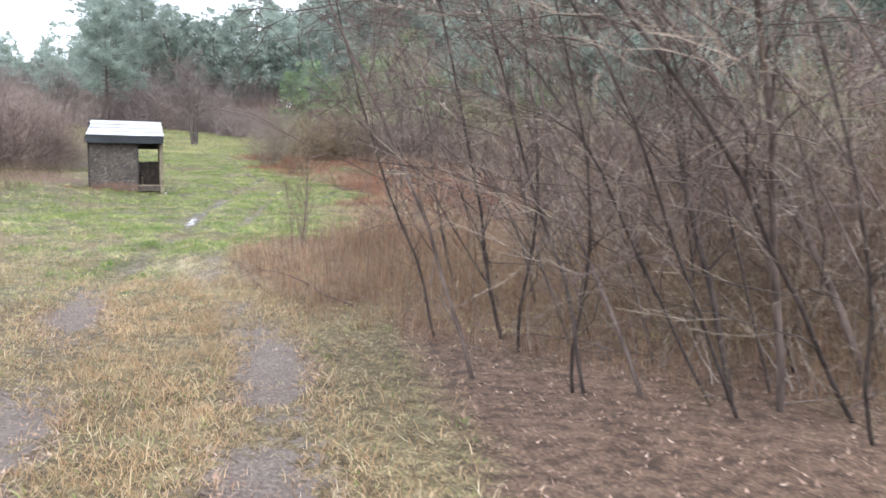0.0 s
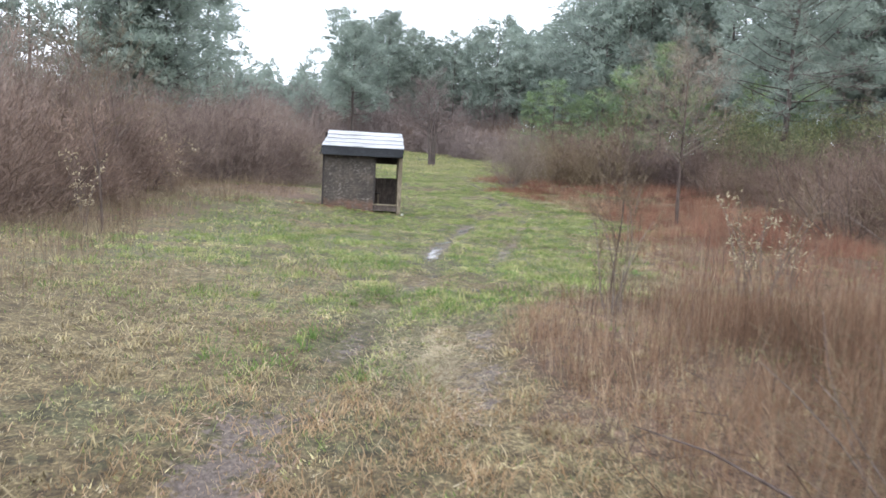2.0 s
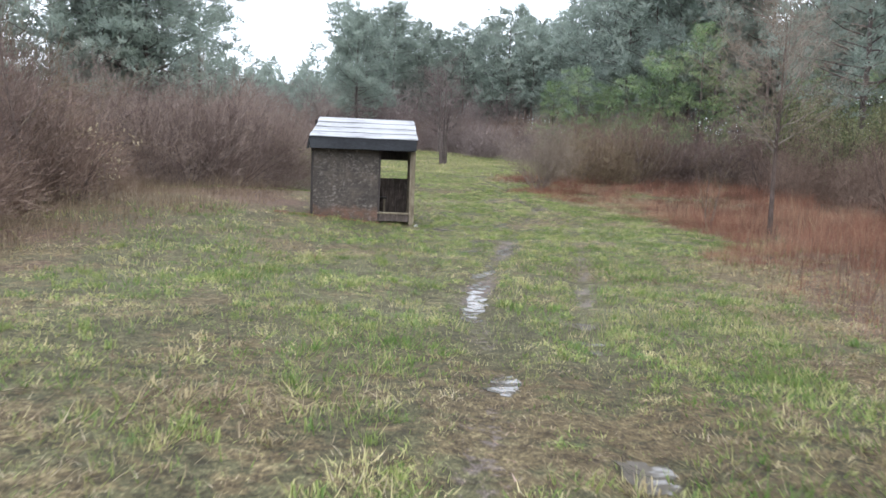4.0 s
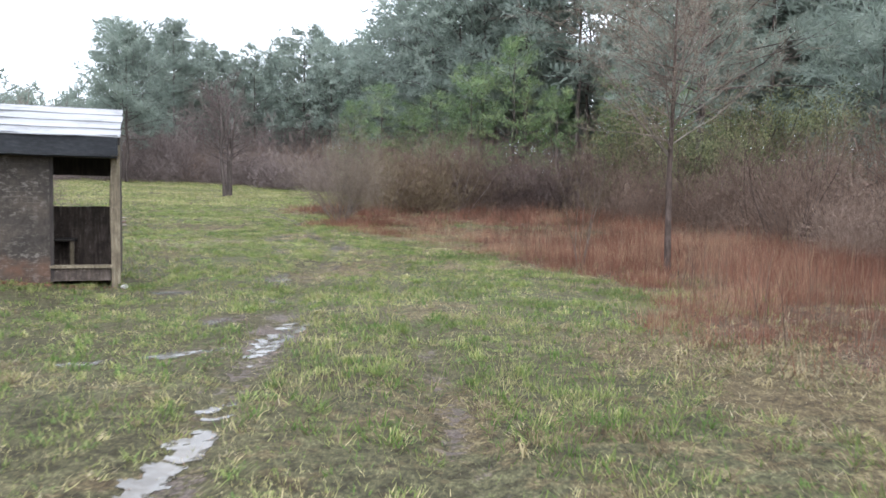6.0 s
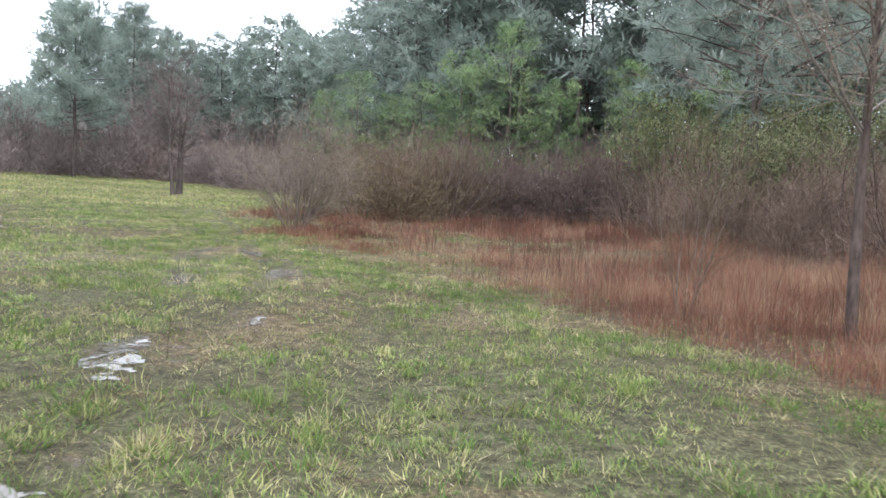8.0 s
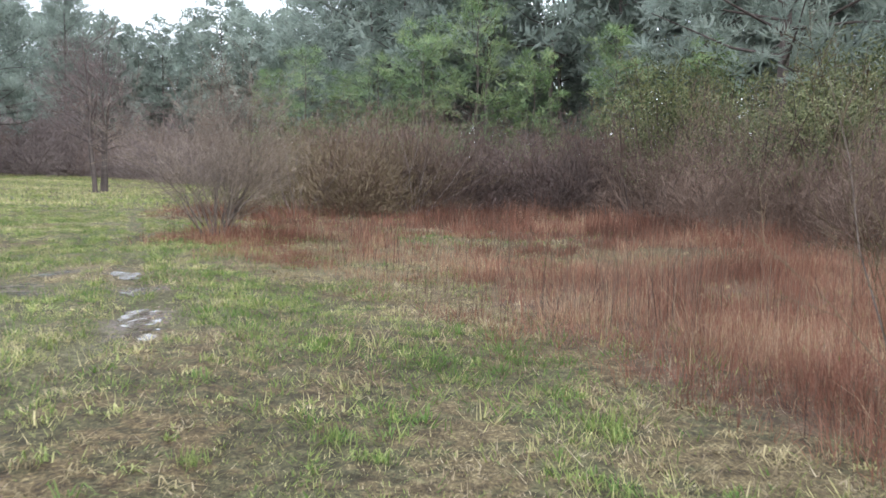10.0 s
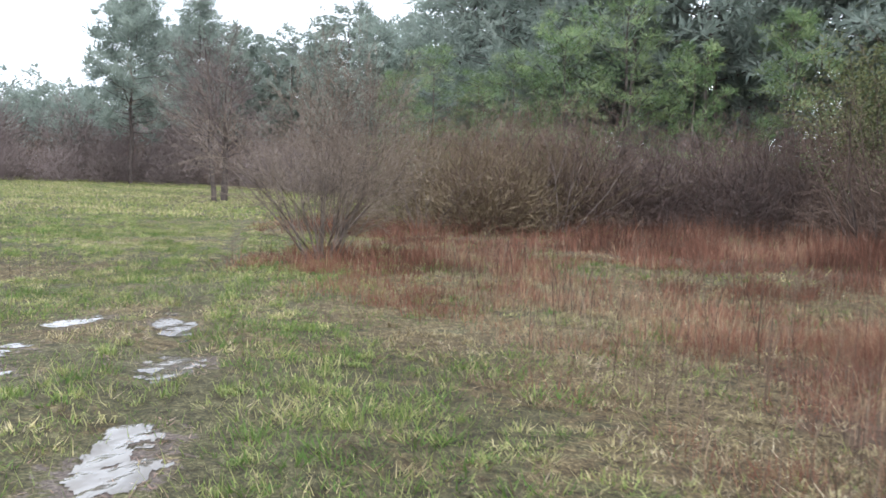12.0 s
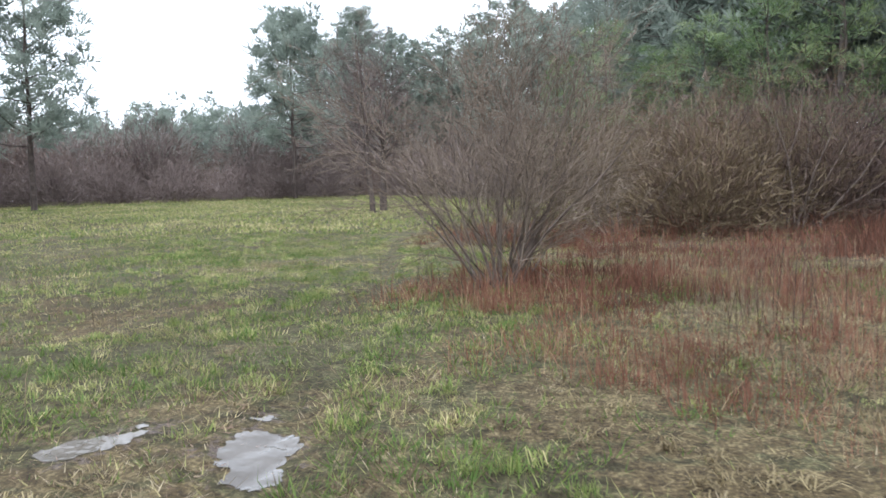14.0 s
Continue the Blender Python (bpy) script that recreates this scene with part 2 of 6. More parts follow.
# place, length, width, turn
PUDDLES = [
    (-7.35, 23.7, 3.2, 0.32, 103), (-5.9, 19.3, 0.9, 0.25, 105), (-4.72, 17.6, 0.7, 0.35, 110), (-5.5, 21.4, 0.9, 0.3, 105), (-5.72, 22.6, 0.8, 0.30, 100),
    (-7.94, 26.4, 2.0, 0.30, 95), (-8.42, 29.9, 2.2, 0.42, 90), (-9.0, 28.9, 0.9, 0.30, 40), (-9.6, 28.4, 0.6, 0.25, 30), (-9.3, 30.8, 0.7, 0.30, 80),
    (-9.88, 32.8, 0.8, 0.40, 60), (-10.15, 33.5, 0.7, 0.30, 120), (-9.15, 32.7, 0.6, 0.26, 30), (-11.1, 33.6, 0.7, 0.36, 20), (-10.08, 35.8, 1.9, 0.46, 108),
    (-12.4, 44.0, 0.8, 0.4, 20), (-11.7, 41.4, 2.6, 0.40, 111), (-9.5, 37.9, 0.9, 0.22, 95), (-10.36, 42.6, 2.3, 0.50, 110), (-11.15, 44.6, 1.1, 0.56, 118),
    (-12.05, 46.35, 1.3, 0.46, 118), (-13.05, 46.2, 0.8, 0.30, 70), (-12.75, 44.8, 0.7, 0.4, 90),
]
SEDGE = [
    [(-1.6, 10.4), (-2.75, 11.8), (-2.8, 13.6), (-3.3, 16.4), (-2.9, 18.5), (-1, 20), (5, 23), (5, 12), (1, 10.6)],
    [(-4.1, 30), (-3.0, 34.8), (-4.8, 38.7), (-6.0, 40.8), (-7.0, 46.3), (-5.0, 47.5), (0, 50), (5, 48), (5, 33), (-1, 33.2), (-2, 30.2)],
    [(-17.5, 65), (-16, 59.5), (-12.8, 57.0), (-10.5, 57.4), (-8.4, 56.4), (-6.2, 54.6), (-4.4, 52.6), (2, 50), (9, 56), (9, 66), (-6, 67), (-14, 66)],
    [(-2.4, 20.2), (-2.9, 24), (-2.6, 28), (-3.2, 31), (-1, 33.3), (5, 33.2), (5, 20)],
]
MIXED = [(-11.2, 47.6), (-8.2, 44.2), (-6.6, 42.0), (-2, 44), (-2, 54), (-7, 57.5), (-12.5, 57), (-14.2, 53.5)]
WEEDY = [(-3.9, 30.5), (-3.4, 26), (-2.4, 22), (-1.6, 19.5), (5, 20), (5, 33.5), (-1, 33.5)]
BUSH = (-12.45, 52.7)
CLUMPS = [(-5.6, 43.4, 0.22, 46), (-5.0, 42.3, 0.3, 26), (-4.4, 44.5, 0.35, 24), (-2.9, 36.4, 0.25, 20), (-13.3, 52.3, 0.25, 14), (-9.2, 50.6, 0.3, 26), (-8.0, 48.4, 0.3, 22), (-6.4, 47.0, 0.4, 26)]
SHRUB_FOOT = [(-8.5, 11), (-12.3, 19), (-14.0, 25.5), (-15.6, 32.6), (-18.5, 37.5), (-30, 38), (-26, 20), (-14, 8)]
DIRT = [(-19.5, 36.5), (-21.5, 34), (-17.5, 34.5), (-18.5, 40)]


def ground_z(x, y):
    x, y = np.asarray(x, float), np.asarray(y, float)
    z = np.interp(y, FINE_Y, FINE_Z)
    near = np.clip(1.3 - np.abs(y - 35) / 60, 0, 1) * np.clip(1.4 - np.abs(x + 8) / 40, 0, 1)
    z = z + near * (0.07 * (vnoise(x / 1.9, y / 1.9, 3) - 0.5) + 0.16 * (vnoise(x / 6, y / 6, 5) - 0.5))
    z = z + 0.075 * np.clip(-12.2 - x, 0, 6) * np.clip(1.6 - np.abs(y - 34) / 8, 0, 1)
    z = z + 0.02 * np.clip(-30 - x, 0, 45) * np.clip((y - 58) / 26, 0, 1)
    rut = np.minimum(far_from(x, y, RUT_L), far_from(x, y, RUT_R))
    return z - 0.05 * np.exp(-((rut / 0.22) ** 2)) + 0.02 * np.exp(-(((rut - 0.4) / 0.15) ** 2))


def sedge_mask(x, y):
    wx, wy = x + 1.2 * (vnoise(x * 0.9, y * 0.9, 7) - 0.5), y + 1.6 * (vnoise(x * 0.9, y * 0.9, 8) - 0.5)
    m = np.zeros(np.shape(x), bool)
    for poly in SEDGE:
        m |= inside(wx, wy, poly)
    return m


def dry_mask(x, y):
    """0 where the grass is green, 1 where it is dead straw."""
    d = 0.14 + 0.7 * (vnoise(x / 2.3, y / 2.3, 11) - 0.4) + 0.6 * (vnoise(x / 0.8, y / 0.8, 12) - 0.5) + 0.6 * (vnoise(x / 0.3, y / 0.3, 13) - 0.5)
    d = d + np.clip((16.0 - y) / 7, 0, 0.5) + np.clip((11.0 - y) / 4, 0, 0.5)
    for poly in SEDGE:
        edge = far_from(x, y, poly + poly[:1])
        d = d + np.clip(0.40 - edge / 3.0, 0, 0.28)
    right = np.clip((x - np.interp(y, [0, 17, 24, 30, 38, 46, 55], [-6, -3.5, -4.2, -4.6, -6.2, -9.0, -12.5])) / 2.5, 0, 0.24)
    left = np.clip((21 - y) / 6, 0, 1) * np.clip((-4.8 - x) / 2, 0, 1)
    wx, wy = x + 2.4 * (vnoise(x / 1.7, y / 1.7, 9) - 0.5), y + 2.4 * (vnoise(x / 1.7, y / 1.7, 10) - 0.5)
    left = left + 1.5 * inside(wx, wy, SHRUB_FOOT)
    return np.clip(d + right + 0.22 * (inside(x, y, MIXED) | inside(x, y, WEEDY)) + 0.22 * left, 0, 1)


def mud_mask(x, y):
    rut = np.minimum(far_from(x, y, RUT_L), far_from(x, y, RUT_R) + np.clip((y - 13) / 30, 0, 0.12))
    wide = np.interp(y, [0, 12, 16, 22, 30, 36, 60], [0.36, 0.32, 0.20, 0.22, 0.26, 0.20, 0.14])
    amount = np.interp(y, [0, 12, 15, 19, 22, 32, 36, 46, 52], [0.95, 0.60, 0.44, 0.40, 0.50, 0.50, 0.22, 0.20, 0.1])
    broken = 0.15 + 1.25 * vnoise(x * 1.1, y * 0.8, 15) * (0.5 + vnoise(x * 4, y * 4, 16))
    m = np.exp(-((rut / wide) ** 2)) * amount * 1.5
    for px, py, a, b, w in PUDDLES:  # trodden wet soil round the standing water
        c, t = math.cos(radians(w)), math.sin(radians(w))
        u, v = ((x - px) * c + (y - py) * t) / (0.5 * a + 0.2), (-(x - px) * t + (y - py) * c) / (0.5 * b + 0.22)
        m = np.maximum(m, 0.50 * np.exp(-(u * u + v * v)))
    return np.clip(m * broken, 0, 1)


def litter_mask(x, y):
    m = np.clip((x - np.interp(y, [0, 6, 10, 13, 20, 60, 80], [0.6, 0.0, -0.9, 1.2, 4, 4, -12])) / 0.8, 0, 1)
    for cx, cy in DIRT:
        m = np.maximum(m, np.clip(1.25 - np.hypot((x - cx) / 2.6, (y - cy) / 2.4), 0, 0.9))
    m = np.maximum(m, 0.16 * np.clip((20 - y) / 5, 0, 1) * np.clip((-5.2 - x) / 2, 0, 1) * (0.4 + 1.1 * vnoise(x * 0.8, y * 0.8, 18)))
    wx, wy = x + 2.4 * (vnoise(x / 1.7, y / 1.7, 9) - 0.5), y + 2.4 * (vnoise(x / 1.7, y / 1.7, 10) - 0.5)
    m = np.maximum(m, inside(wx, wy, SHRUB_FOOT) * (0.15 + 0.55 * vnoise(x * 0.7, y * 0.7, 19)))
    m = np.maximum(m, np.clip(1.1 - far_from(x, y, [(-15.0, 33.1), (-12.9, 33.55)]) / 0.45, 0, 0.85))
    left = np.interp(y, [0, 10, 18, 26, 34, 44, 60, 90], [-9, -11, -14, -18, -22.5, -29, -46, -92])
    return np.maximum(m, np.clip((left - x) / 1.5, 0, 0.8))


def tri_mesh(name, verts, tris, tint=None, **masks):
    """A triangle mesh from arrays, with float attributes on its points."""
    me = bpy.data.meshes.new(name)
    verts, tris = np.asarray(verts, np.float32).reshape(-1, 3), np.asarray(tris, np.int32).reshape(-1, 3)
    me.vertices.add(len(verts))
    me.vertices.foreach_set("co", verts.ravel())
    me.loops.add(tris.size)
    me.loops.foreach_set("vertex_index", tris.ravel())
    me.polygons.add(len(tris))
    me.polygons.foreach_set("loop_start", np.arange(0, tris.size, 3, dtype=np.int32))
    me.polygons.foreach_set("loop_total", np.full(len(tris), 3, np.int32))
    if tint is not None:
        masks["tint"] = tint
    for key, value in masks.items():
        me.attributes.new(key, "FLOAT", "POINT").data.foreach_set("value", np.asarray(value, np.float32).ravel())
    me.update(calc_edges=True)
    me.validate()
    return me


class Geo:
    """Collects tapered tubes, spikes and leaves into one triangle mesh."""

    def __init__(self):
        self.v, self.f, self.t = [], [], []

    def tube(self, pts, radii, sides=5, tint=0.5):
        base, k = len(self.v), len(pts)
        for i, p in enumerate(pts):
            d = (pts[min(i + 1, k - 1)] - pts[max(i - 1, 0)]).normalized()
            a = d.orthogonal().normalized()
            b = d.cross(a)
            for s in range(sides):
                w = 2 * math.pi * s / sides
                q = p + (a * math.cos(w) + b * math.sin(w)) * radii[i]
                self.v.append((q.x, q.y, q.z))
                self.t.append(tint)
        for i in range(k - 1):
            for s in range(sides):
                a0, a1 = base + i * sides + s, base + i * sides + (s + 1) % sides
                self.f += [(a0, a1, a1 + sides), (a0, a1 + sides, a0 + sides)]

    def spike(self, p, q, r, tint=0.5):
        base, d = len(self.v), (q - p)
        a = d.orthogonal().normalized() * r
        b = d.normalized().cross(a)
        for w in ((a), (a * -0.5 + b * 0.866), (a * -0.5 - b * 0.866)):
            self.v.append((p.x + w.x, p.y + w.y, p.z + w.z))
        self.v.append((q.x, q.y, q.z))
        self.t += [tint] * 4
        self.f += [(base, base + 1, base + 3), (base + 1, base + 2, base + 3), (base + 2, base, base + 3)]

    def leaf(self, p, d, n, length, width, tint=0.5):
        """A small pointed blade folded along its middle."""
        base = len(self.v)
        s = d.cross(n).normalized() * width * 0.5
        m = p + d * length * 0.5
        for q in (p, m + s - n * width * 0.15, p + d * length, m - s - n * width * 0.15):
            self.v.append((q.x, q.y, q.z))
        self.t += [tint] * 4
        self.f += [(base, base + 1, base + 2), (base, base + 2, base + 3)]

    def mesh(self, name):
        return tri_mesh(name, self.v, self.f, self.t)


class Limbs:
    """Keeps every stem or branch as a piece of its own."""

    def __init__(self):
        self.pieces = []

    def tube(self, pts, radii, sides=5, tint=0.5):
        geo = Geo()
        geo.tube(pts, radii, sides, tint)
        self.pieces.append(geo)


def soften(me, normals):
    """Shades leaf and needle clumps as rounded masses."""
    normals = np.asarray(normals, np.float32)
    normals /= np.maximum(np.linalg.norm(normals, axis=1), 1e-6)[:, None]
    me.polygons.foreach_set("use_smooth", np.ones(len(me.polygons), bool))
    me.normals_split_custom_set_from_vertices(normals.tolist())
    return me


def part(name, data, material, parent, label=""):
    ob = new(name, data)
    if not data.materials:
        data.materials.append(material)
    ob.parent = parent
    if label:
        ob["label"] = label
    return ob


def rnd_dir(rng):
    z, a = rng.uniform(-1, 1), rng.uniform(0, 2 * math.pi)
    r = math.sqrt(1 - z * z)
    return Vector((r * math.cos(a), r * math.sin(a), z))


def off_axis(d, degrees, rng):
    """A direction that leaves d by an angle, to any side."""
    a = d.orthogonal().normalized()
    b = d.cross(a)
    w, k = rng.uniform(0, 2 * math.pi), radians(degrees)
    return (d * math.cos(k) + (a * math.cos(w) + b * math.sin(w)) * math.sin(k)).normalized()


def limb(wood, twigs, p, d, length, r, level, cfg, rng):
    """A branch with its side branches; the last level goes into the twigs."""
    last = level == len(cfg["kids"])
    if last:
        q = p + (d + rnd_dir(rng) * 0.15) * length
        twigs.spike(p, q, r, 0.12 + 0.6 * rng.random())
        return
    n = cfg["seg"][level]
    pts, ways = [p], [d]
    for i in range(n):
        d = (d + rnd_dir(rng) * cfg["wander"][level] + Vector((0, 0, cfg["lift"][level]))).normalized()
        pts.append(pts[-1] + d * (length / n))
        ways.append(d)
    geo = wood if level < cfg["wood"] else twigs
    geo.tube(pts, [max(r * (1 - 0.82 * i / n), 0.0025) for i in range(n + 1)], cfg["sides"][level], 0.6 * rng.random())
    for k in range(cfg["kids"][level]):
        u = cfg["from"][level] + (1 - cfg["from"][level]) * (k + rng.random()) / cfg["kids"][level]
        i = min(int(u * n), n - 1)
        q = pts[i].lerp(pts[i + 1], u * n - i)
        way = off_axis(ways[i + 1], cfg["angle"][level] * rng.uniform(0.7, 1.25), rng)
        ln = length * cfg["ratio"][level] * (1 - cfg["taper"][level] * u) * rng.uniform(0.7, 1.3)
        limb(wood, twigs, q, way, ln, max(r * (1 - 0.82 * u) * cfg["thin"][level], cfg["finest"]), level + 1, cfg, rng)


def place(x, y, turn=0.0, size=1.0, tall=1.0, sink=0.03, lean=(0, 0)):
    return Matrix.Translation((x, y, float(ground_z(x, y)) - sink)) @ Euler((radians(lean[0]), radians(lean[1]), radians(turn))).to_matrix().to_4x4() @ Matrix.Diagonal((size, size, size * tall, 1))


# ---- the ground ----
def spread(lo, hi, step, far):
    """Grid lines: even between lo and hi, then wider and wider out to far."""
    out, v, s = list(np.arange(lo, hi + 1e-6, step)), hi, step
    while v < far:
        s *= 1.16
        v += s
        out.append(v)
    v, s = lo, step
    while v > -far:
        s *= 1.16
        v -= s
        out.insert(0, v)
    return np.array(out)


gx, gy = spread(-15, 3, 0.21, 2500), spread(2, 54, 0.25, 2500)
GX, GY = np.meshgrid(gx, gy)
GX, GY = GX.ravel(), GY.ravel()
cols, rows_n = len(gx), len(gy)
ii, jj = np.meshgrid(np.arange(cols - 1), np.arange(rows_n - 1))
q0 = (jj * cols + ii).ravel()
g_tris = np.concatenate([np.stack([q0, q0 + 1, q0 + cols + 1], 1), np.stack([q0, q0 + cols + 1, q0 + cols], 1)])
GZ = ground_z(GX, GY)
ground_mesh = tri_mesh("ground", np.stack([GX, GY, GZ], 1), g_tris, dry=dry_mask(GX, GY), mud=mud_mask(GX, GY), litter=np.clip(litter_mask(GX, GY) + 0.6 * sedge_mask(GX, GY), 0, 1))
ground_mesh.polygons.foreach_set("use_smooth", np.ones(len(ground_mesh.polygons), bool))
ground_mesh.materials.append(MAT["ground"])
tagged(new("ground", ground_mesh), "wet winter meadow of green and dead grass", "ground", kind="structure")

water = Nodes("muddy_water", 0.07, 0.5)
water.bsdf.inputs["IOR"].default_value = 1.33
water.color(water.ramp(water.noise(2.0, 2), [(0.3, (0.080, 0.069, 0.058)), (0.7, (0.140, 0.122, 0.104))]))
water.bump(water.noise(7.0, 2), 0.5, 0.02)


def sheet_z(x, y):
    """Height of the ground's mesh."""
    i, j = np.clip(np.searchsorted(gx, x) - 1, 0, len(gx) - 2), np.clip(np.searchsorted(gy, y) - 1, 0, len(gy) - 2)
    u, v = (x - gx[i]) / (gx[i + 1] - gx[i]), (y - gy[j]) / (gy[j + 1] - gy[j])
    g = GZ.reshape(len(gy), len(gx))
    a, b, c, d = g[j, i], g[j, i + 1], g[j + 1, i + 1], g[j + 1, i]
    return np.where(u > v, a + (b - a) * u + (c - b) * v, a + (c - d) * u + (d - a) * v)


def depth(x, y, row):
    """Above nought where a puddle stands; its shore is broken by the grass."""
    px, py, a, b, w = row
    c, t = math.cos(radians(w)), math.sin(radians(w))
    u, v = (x - px) * c + (y - py) * t, -(x - px) * t + (y - py) * c
    return 0.62 - (u / (0.5 * a)) ** 2 - (v / (0.5 * b)) ** 2 + 1.0 * (vnoise(x * 2.9, y * 2.9, 91) - 0.5) + 1.5 * (vnoise(x * 7.0, y * 7.0, 92) - 0.5) + 1.0 * (vnoise(x * 17.0, y * 17.0, 93) - 0.5)


def puddle(row):
    """Shallow water with a ragged shore."""
    px, py, a, b, w = row
    step = 0.03
    c, t = math.cos(radians(w)), math.sin(radians(w))
    us, vs = np.arange(-0.95 * a, 0.95 * a, step), np.arange(-1.1 * b, 1.1 * b, step)
    U, V = np.meshgrid(us, vs)
    r = np.random.RandomState(int(abs(px * 100)))
    U, V = U.ravel() + r.uniform(-0.012, 0.012, U.size), V.ravel() + r.uniform(-0.012, 0.012, U.size)
    X, Y = px + c * U - t * V, py + t * U + c * V
    n = len(us)
    I, J = np.meshgrid(np.arange(n - 1), np.arange(len(vs) - 1))
    q = (J * n + I).ravel()
    quad = np.stack([q, q + 1, q + n + 1, q + n], 1)
    quad = quad[depth(X, Y, row)[quad].mean(axis=1) > 0]
    used = np.unique(quad)
    if len(used) < 8:
        return None
    back = np.zeros(len(X), int)
    back[used] = np.arange(len(used))
    me = bpy.data.meshes.new("puddle")
    me.from_pydata(np.stack([X, Y, sheet_z(X, Y) + 0.005], 1)[used].tolist(), [], back[quad].tolist())
    me.polygons.foreach_set("use_smooth", np.ones(len(me.polygons), bool))
    me.materials.append(water.mat)
    return tagged(new("puddle", me), "shallow muddy rain puddle in a wheel rut", "puddle", "puddles in the ruts", "structure")


def in_puddle(x, y):
    m = np.zeros(np.shape(x), bool)
    for row in PUDDLES:
        m |= depth(x, y, row) > 0.05
    return m


for row in PUDDLES:
    puddle(row)


# ---- grass ----
def blades(name, xs, ys, height, width, lean, tint, material, label, bend=False, tip=None):
    """Single grass blades: each rises from the ground and leans its own way."""
    n = len(xs)
    rs = np.random.RandomState(len(name) * 17 + n % 1000)
    zs = ground_z(xs, ys) - 0.01
    yaw = rs.uniform(0, 2 * np.pi, n)
    tip = rs.uniform(0, 2 * np.pi, n) if tip is None else tip
    sx, sy = np.cos(yaw) * width / 2, np.sin(yaw) * width / 2
    out = np.sin(lean) * height
    tx, ty, tz = np.cos(tip) * out, np.sin(tip) * out, np.cos(lean) * height
    base = np.stack([xs, ys, zs], 1)
    a, b = base + np.stack([sx, sy, 0 * sx], 1), base - np.stack([sx, sy, 0 * sx], 1)
    if bend:
        m = base + np.stack([0.35 * tx, 0.35 * ty, 0.6 * tz], 1)
        c, d = m + np.stack([0.8 * sx, 0.8 * sy, 0 * sx], 1), m - np.stack([0.8 * sx, 0.8 * sy, 0 * sx], 1)
        e = base + np.stack([tx, ty, tz], 1)
        v = np.stack([a, b, c, d, e], 1)
        k = np.arange(n)[:, None] * 5
        f = np.concatenate([k + [0, 1, 3], k + [0, 3, 2], k + [2, 3, 4]])
        t = np.repeat(tint, 5)
    else:
        v = np.stack([a, b, base + np.stack([tx, ty, tz], 1)], 1)
        f = np.arange(n)[:, None] * 3 + np.array([0, 1, 2])
        t = np.repeat(tint, 3)
    me = tri_mesh(name, v, f, t)
    me.materials.append(material)
    return tagged(new(name, me), label, "grass", kind="stuff")


rs = np.random.RandomState(5)


def scatter(n, lo_x, hi_x, lo_y, hi_y):
    return rs.uniform(lo_x, hi_x, n), rs.uniform(lo_y, hi_y, n)


WAY = [(0.3, -1.0), (0.3, 1.8), (-0.7, 4.7), (-2.0, 7.4), (-5.0, 14.9), (-5.9, 19.9), (-6.6, 25.8), (-7.3, 33), (-7.5, 36.5), (-9.0, 41.5), (-13, 52), (-20, 64)]


def clumped(x, y, keep, seed):
    """Thins points into clumps."""
    return rs.uniform(0, 1, len(x)) < keep * np.clip(2.2 * vnoise(x * 4.6, y * 4.6, seed) * (0.5 + vnoise(x * 1.4, y * 1.4, seed + 1)) - 0.35, 0.05, 1)


# short meadow grass, dense by the track and coarser beyond it
def along(n, reach):
    """Points strewn beside the track, out to a reach."""
    k = rs.randint(0, len(WAY_FINE) - 1, n)
    u = rs.uniform(0, 1, n)
    p = WAY_FINE[k] * (1 - u[:, None]) + WAY_FINE[k + 1] * u[:, None]
    return p[:, 0] + rs.uniform(-reach, reach, n), p[:, 1] + rs.uniform(-1.5, 1.5, n)


